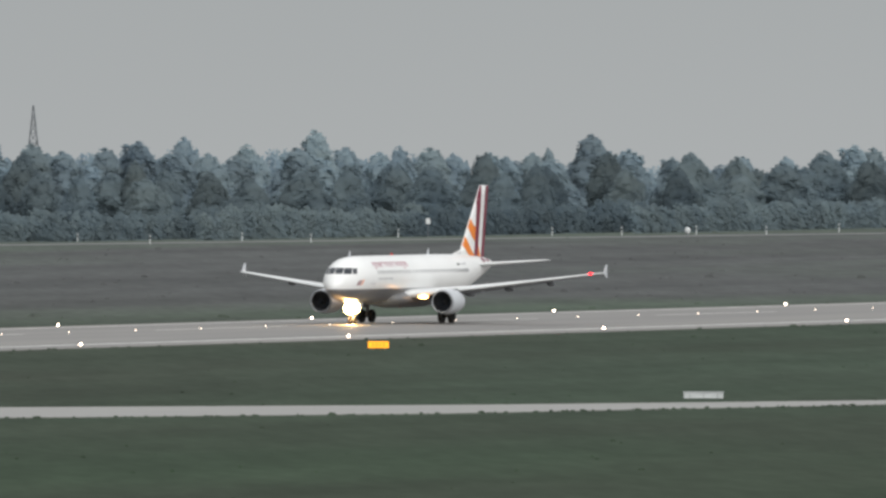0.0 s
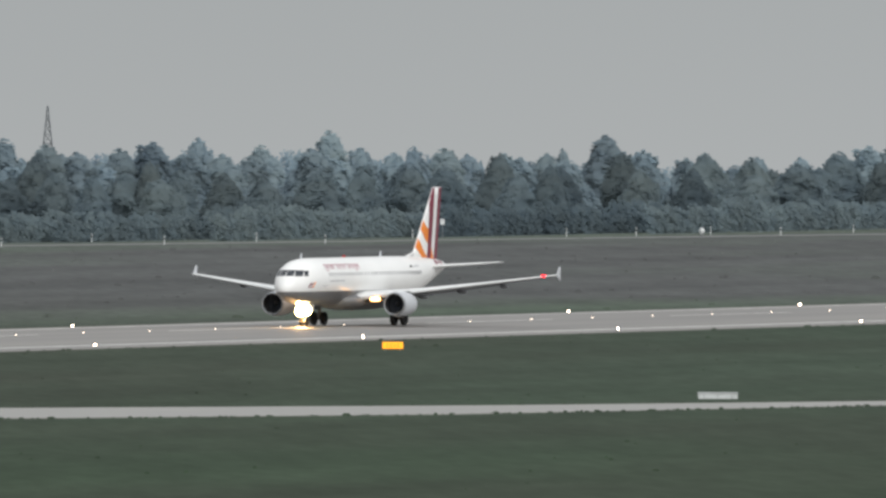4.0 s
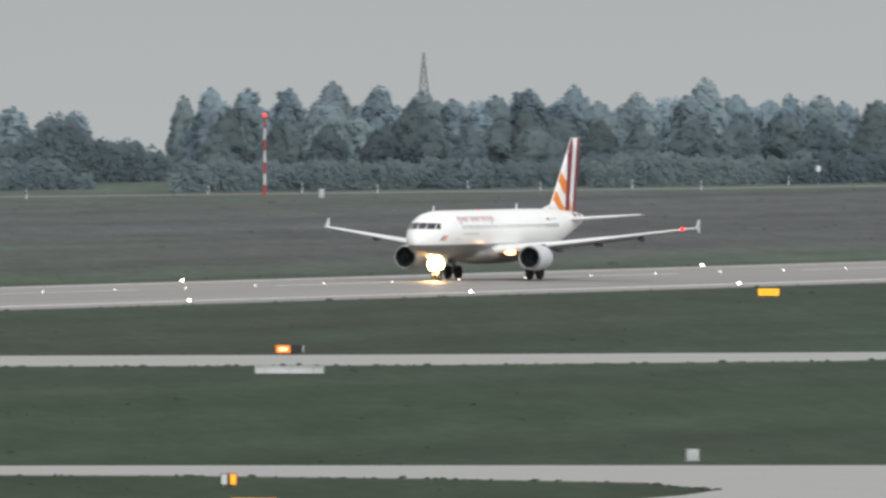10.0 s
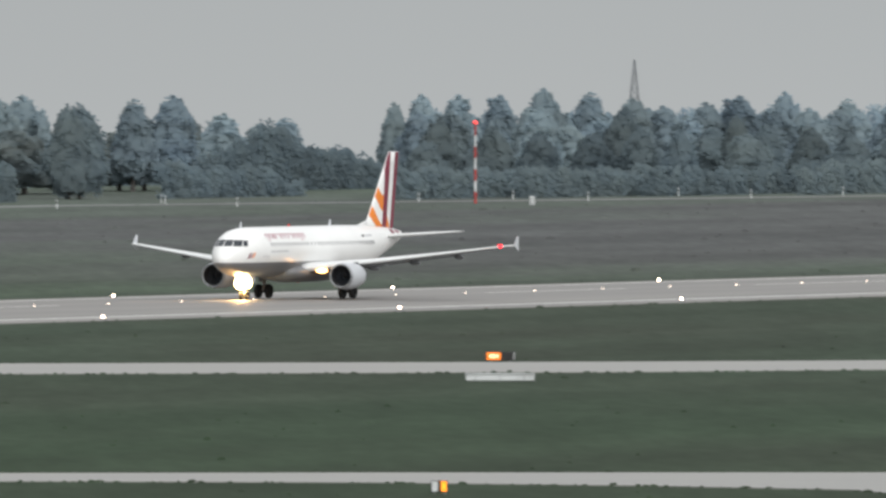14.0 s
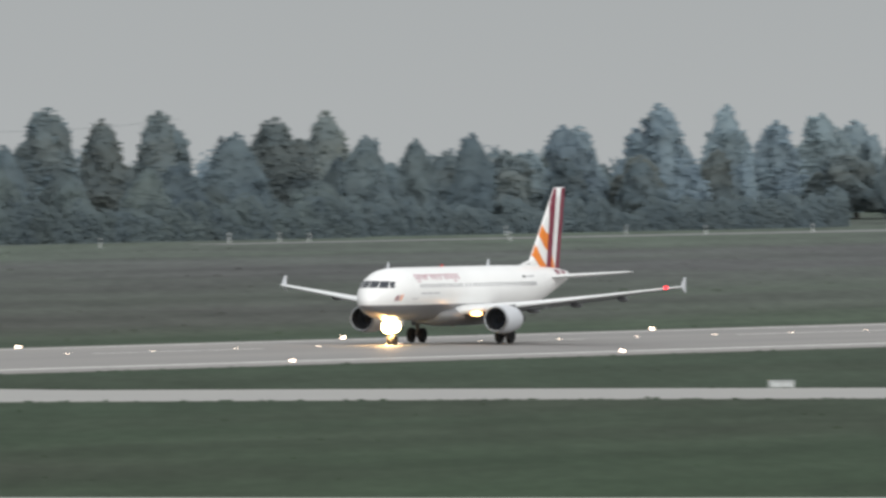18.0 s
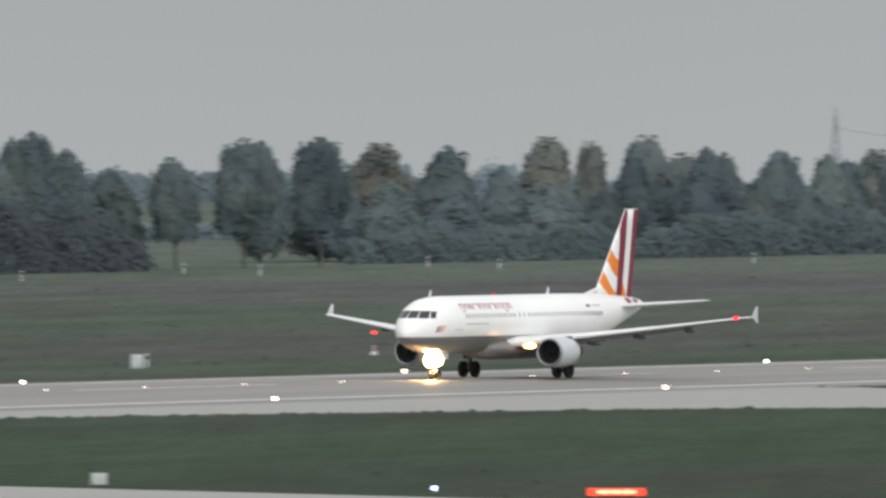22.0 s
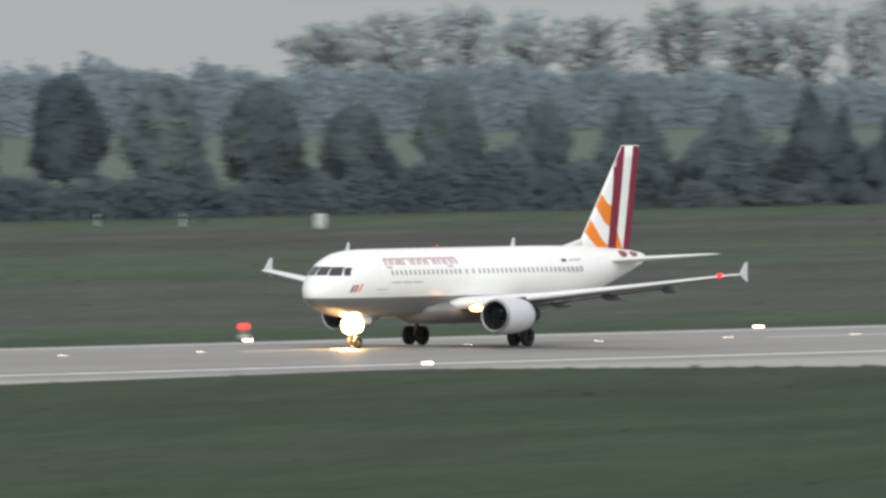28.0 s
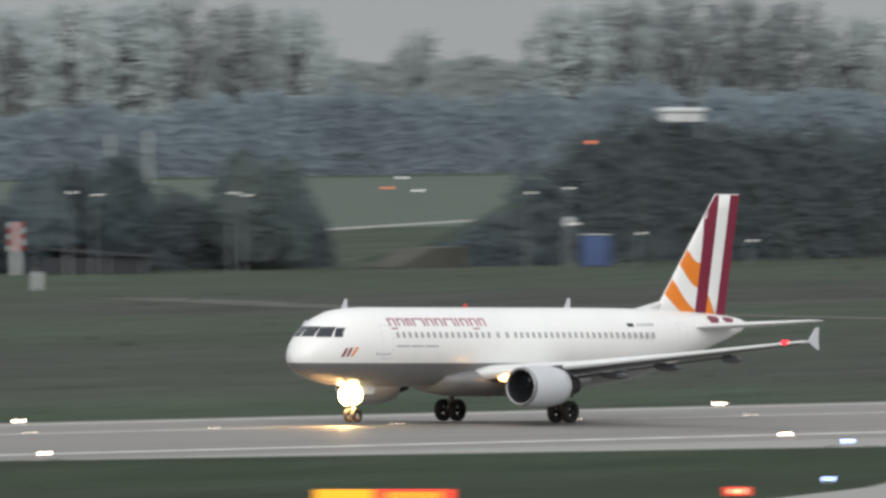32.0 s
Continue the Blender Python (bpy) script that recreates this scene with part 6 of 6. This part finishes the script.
def build_dome(x, y, h, r):
    ob = empty("antenna_dome", pose(x, y, 0), "white rounded antenna on a post by the trees", "antenna", "white antennas")
    part("pole", rod((0, 0, -0.1), (0, 0, h), 0.06, n=8), STEEL, ob)
    bm = bmesh.new()
    bmesh.ops.create_uvsphere(bm, u_segments=14, v_segments=9, radius=r, matrix=Matrix.Translation((0, 0, h)) @ Matrix.Diagonal((1, 1, 1.25, 1)))
    part("radome", bm, WHITE_BOX, ob, smooth=True)


build_dome(3017.4, 1178.5, 0.8, 0.35)
build_dome(2044.2, 1226.0, 1.1, 0.45)


def build_mast(x, y, h):
    ob = empty("obstruction_mast", pose(x, y, 0), "red and white banded mast with a red top lamp", "mast")
    n = 7
    for i in range(n):
        part("band", rod((0, 0, h * i / n - (0.1 if i == 0 else 0)), (0, 0, h * (i + 1) / n), 0.16 - 0.008 * i, n=10), RED_PAINT if i % 2 == 0 else WHITE_BOX, ob, "red band" if i % 2 == 0 else "white band")
    part("head_frame", box(0.7, 0.2, 0.12, (0, 0, h + 0.02), 0.02), RED_PAINT, ob)
    part("top_lamp", box(0.34, 0.34, 0.3, (0, 0, h + 0.2), 0.1), LAMP_RED, ob, "glowing red top lamp")


build_mast(2834, 1210, 9.4)


# ---- things round the mound ----
def build_shelter():
    ob = empty("hilltop_shelter", pose(1571.6, 1258, 10.6, 0, 0, facing(1571.6, 1258)), "white flat shelter on top of the mound", "shelter")
    part("roof", box(3.7, 2.2, 0.35, (0, 0, 1.0), 0.08), WHITE_BOX, ob, "white roof slab")
    part("wall", box(3.3, 1.8, 0.75, (0, 0, 0.45), 0.03), WHITE_BOX, ob)
    part("dark_cap", box(0.7, 0.5, 0.45, (0.75, 0, 1.4), 0.08), ROOF_DARK, ob, "dark cap on the roof")
    for s in (-1, 1):
        part("leg", rod((s * 1.4, 0, -1.2), (s * 1.4, 0, 0.2), 0.12, n=8), STEEL, ob)


build_shelter()


def build_container(x, y, w, h, label):
    ob = empty("container", pose(x, y, 0, 0, 0, facing(x, y) - 8), label, "container", "blue containers")
    part("shell", box(w, 2.2, h, (0, 0, h / 2), 0.05), BLUE_PAINT, ob)
    part("roof", box(w + 0.06, 2.26, 0.08, (0, 0, h + 0.1), 0.02), HOUSING, ob, "pale roof edge")
    n = max(3, int(w / 0.6))
    for i in range(n):
        part("rib", box(0.06, 0.05, h * 0.9, (w * (-0.45 + 0.9 * i / (n - 1)), -1.12, h / 2 + 0.08)), BLUE_PAINT, ob)


for bearing, w, h in ((51.137, 2.0, 2.3), (51.374, 1.6, 1.5)):
    build_container(at_bearing(bearing, 1243), 1243, w, h, "blue container before the mound")


def build_street_lamp(x, y, h, lit):
    ob = empty("flood_lamp", pose(x, y, 0, 0, 0, facing(x, y)), "grey lamp post with a pale lamp head", "lamp", "lamp posts by the mound")
    part("pole", rod((0, 0, -0.1), (0, 0, h), 0.06, 0.04, n=8), STEEL, ob)
    part("arm", rod((0, 0, h), (0.5, -0.2, h + 0.1), 0.04, n=6), STEEL, ob)
    part("head", box(0.34, 0.25, 0.16, (0.3, -0.2, h + 0.1), 0.04), lit, ob, "pale lamp head")


LAMP_HEAD = glow("dim_lamp_head", (0.95, 0.92, 0.85), 0.4)
for bearing, h in ((49.976, 6.1), (50.032, 5.9), (50.333, 5.9), (50.36, 5.7), (51.068, 5.9), (50.985, 5.6), (51.082, 3.2), (51.227, 2.4), (51.471, 1.7)):
    build_street_lamp(at_bearing(bearing, 1240), 1240, h, LAMP_HEAD)


def build_chequer_mast():
    ob = empty("chequered_antenna", pose(1479.8, 1247.8, 0, 0, 0, facing(1479.8, 1247.8)), "orange and white chequered antenna on a pale post", "antenna")
    part("post", rod((0, 0, -0.1), (0, 0, 1.9), 0.24, n=10), WHITE_BOX, ob)
    for i in range(5):
        for j in range(2):
            part("panel", box(0.38, 0.5, 0.42, (-0.2 + 0.4 * j, 0, 2.0 + 0.43 * i), 0.02), RED_PAINT if (i + j) % 2 else WHITE_BOX, ob)


build_chequer_mast()


def build_hangar():
    ob = empty("low_shed", pose(1489.5, 1249, 0, 0, 0, facing(1489.5, 1249)), "low dark shed with a sloping roof by the bushes", "shed")
    part("wall", box(9.0, 4.0, 1.2, (0, 0, 0.6), 0.03), ROOF_DARK, ob)
    bm = loft([[(-5.2, -2.4, 1.9), (5.2, -2.4, 1.15), (5.2, -2.4, 1.3), (-5.2, -2.4, 2.1)], [(-5.2, 2.4, 1.9), (5.2, 2.4, 1.15), (5.2, 2.4, 1.3), (-5.2, 2.4, 2.1)]])
    part("roof", bm, ROOF_DARK, ob, "dark sloping roof")
    for i in range(4):
        part("prop", rod((-4.2 + 2.8 * i, -2.2, -0.1), (-4.2 + 2.8 * i, -2.2, 1.8 - 0.19 * i), 0.07, n=6), STEEL, ob)


build_hangar()


thicket("low_bank_bushes", [(50.74, 0.8), (50.79, 2.2), (50.9, 2.4), (51.0, 2.0), (51.06, 1.0)], 1249, LEAF_DARKEST, "low dark bushes on a bank before the mound", 41, ragged=0.1, dome=3)


def build_ramp():
    x = at_bearing(50.70, 1248)
    bm = loft([[(x - 2.6, 1246, -0.1), (x - 2.6, 1249, -0.1), (x - 2.6, 1249, 0.1), (x - 2.6, 1246, 0.1)], [(x + 1.8, 1246, -0.1), (x + 1.8, 1249, -0.1), (x + 1.8, 1249, 1.5), (x + 1.8, 1246, 1.5)],
               [(x + 6.0, 1246, -0.1), (x + 6.0, 1249, -0.1), (x + 6.0, 1249, 1.6), (x + 6.0, 1246, 1.6)]])
    tagged(part("bank_ramp", bm, TRACK), "worn earth ramp up a low bank", "ramp", kind="structure")


build_ramp()
build_board(at_bearing(51.078, 1239), 1239, 3.8)


def build_pole(bearing, h):
    x = at_bearing(bearing, 1262)
    ob = empty("tall_pole", pose(x, 1262, 0), "slim pale pole standing behind the bushes", "pole", "pale poles")
    part("shaft", rod((0, 0, -0.1), (0, 0, h), 0.17, 0.12, n=10), HOUSING, ob)
    part("cap", rod((0, 0, h), (0, 0, h + 0.18), 0.16, 0.05, n=10), HOUSING, ob)


build_pole(50.152, 10.2)
build_pole(50.069, 10.0)


def build_far_signals():
    """Orange and white lamps beyond the field."""
    amber = glow("far_amber_lamp", (1.0, 0.25, 0.10), 1.0)
    white = glow("far_white_lamp", (0.9, 0.92, 0.9), 0.7)
    for bearing, y, h, mat, word in ((51.787, 1640, 6.9, amber, "amber"), (52.301, 1640, 4.8, amber, "amber"), (52.791, 1640, 3.2, amber, "amber"), (51.124, 1250, 9.3, amber, "red"),
                                     (50.678, 1500, 1.5, amber, "red"), (50.746, 1500, 1.2, white, "white"), (50.709, 1500, 2.4, white, "white")):
        x = at_bearing(bearing, y)
        ob = empty("signal_post", pose(x, y, 0, 0, 0, facing(x, y)), "thin post with a glowing %s lamp beyond the field" % word, "signal", "signal posts")
        part("pole", rod((0, 0, -0.1), (0, 0, h), 0.05, n=6), PYLON, ob)
        part("lamp", box(0.42, 0.3, 0.22, (0, -0.1, h), 0.05), mat, ob)


build_far_signals()


def motions():
    """The take-off run: from a standstill to about 70 m/s."""
    rows = [(0, 2163.6), (1, 2160.6), (2, 2157.4), (3, 2153.5), (4, 2148.8), (5, 2143.3), (6, 2136.9), (7, 2129.3), (8, 2119.8), (9, 2107.9), (10, 2093.1), (11, 2075.7), (12, 2055.5),
            (13, 2032.3), (14, 2006.1), (15, 1976.9), (16, 1944.8), (17, 1909.7), (18, 1871.7), (19, 1831.0), (20, 1787.5), (21, 1741.4), (22, 1692.7), (23, 1641.5), (24, 1588.0),
            (25, 1532.1), (26, 1473.9), (27, 1413.2), (28, 1350.3), (29, 1285.0), (30, 1216.9), (31, 1146.9), (32, 1074.5)]
    # the nose lifts a little as the speed builds up
    lift = {30: 0.1, 31: 0.35, 32: 0.8}
    walk(airliner, [(t, pose(x, CENTRE, CROWN, 0, lift.get(t, 0.0), 0)) for t, x in rows])


motions()
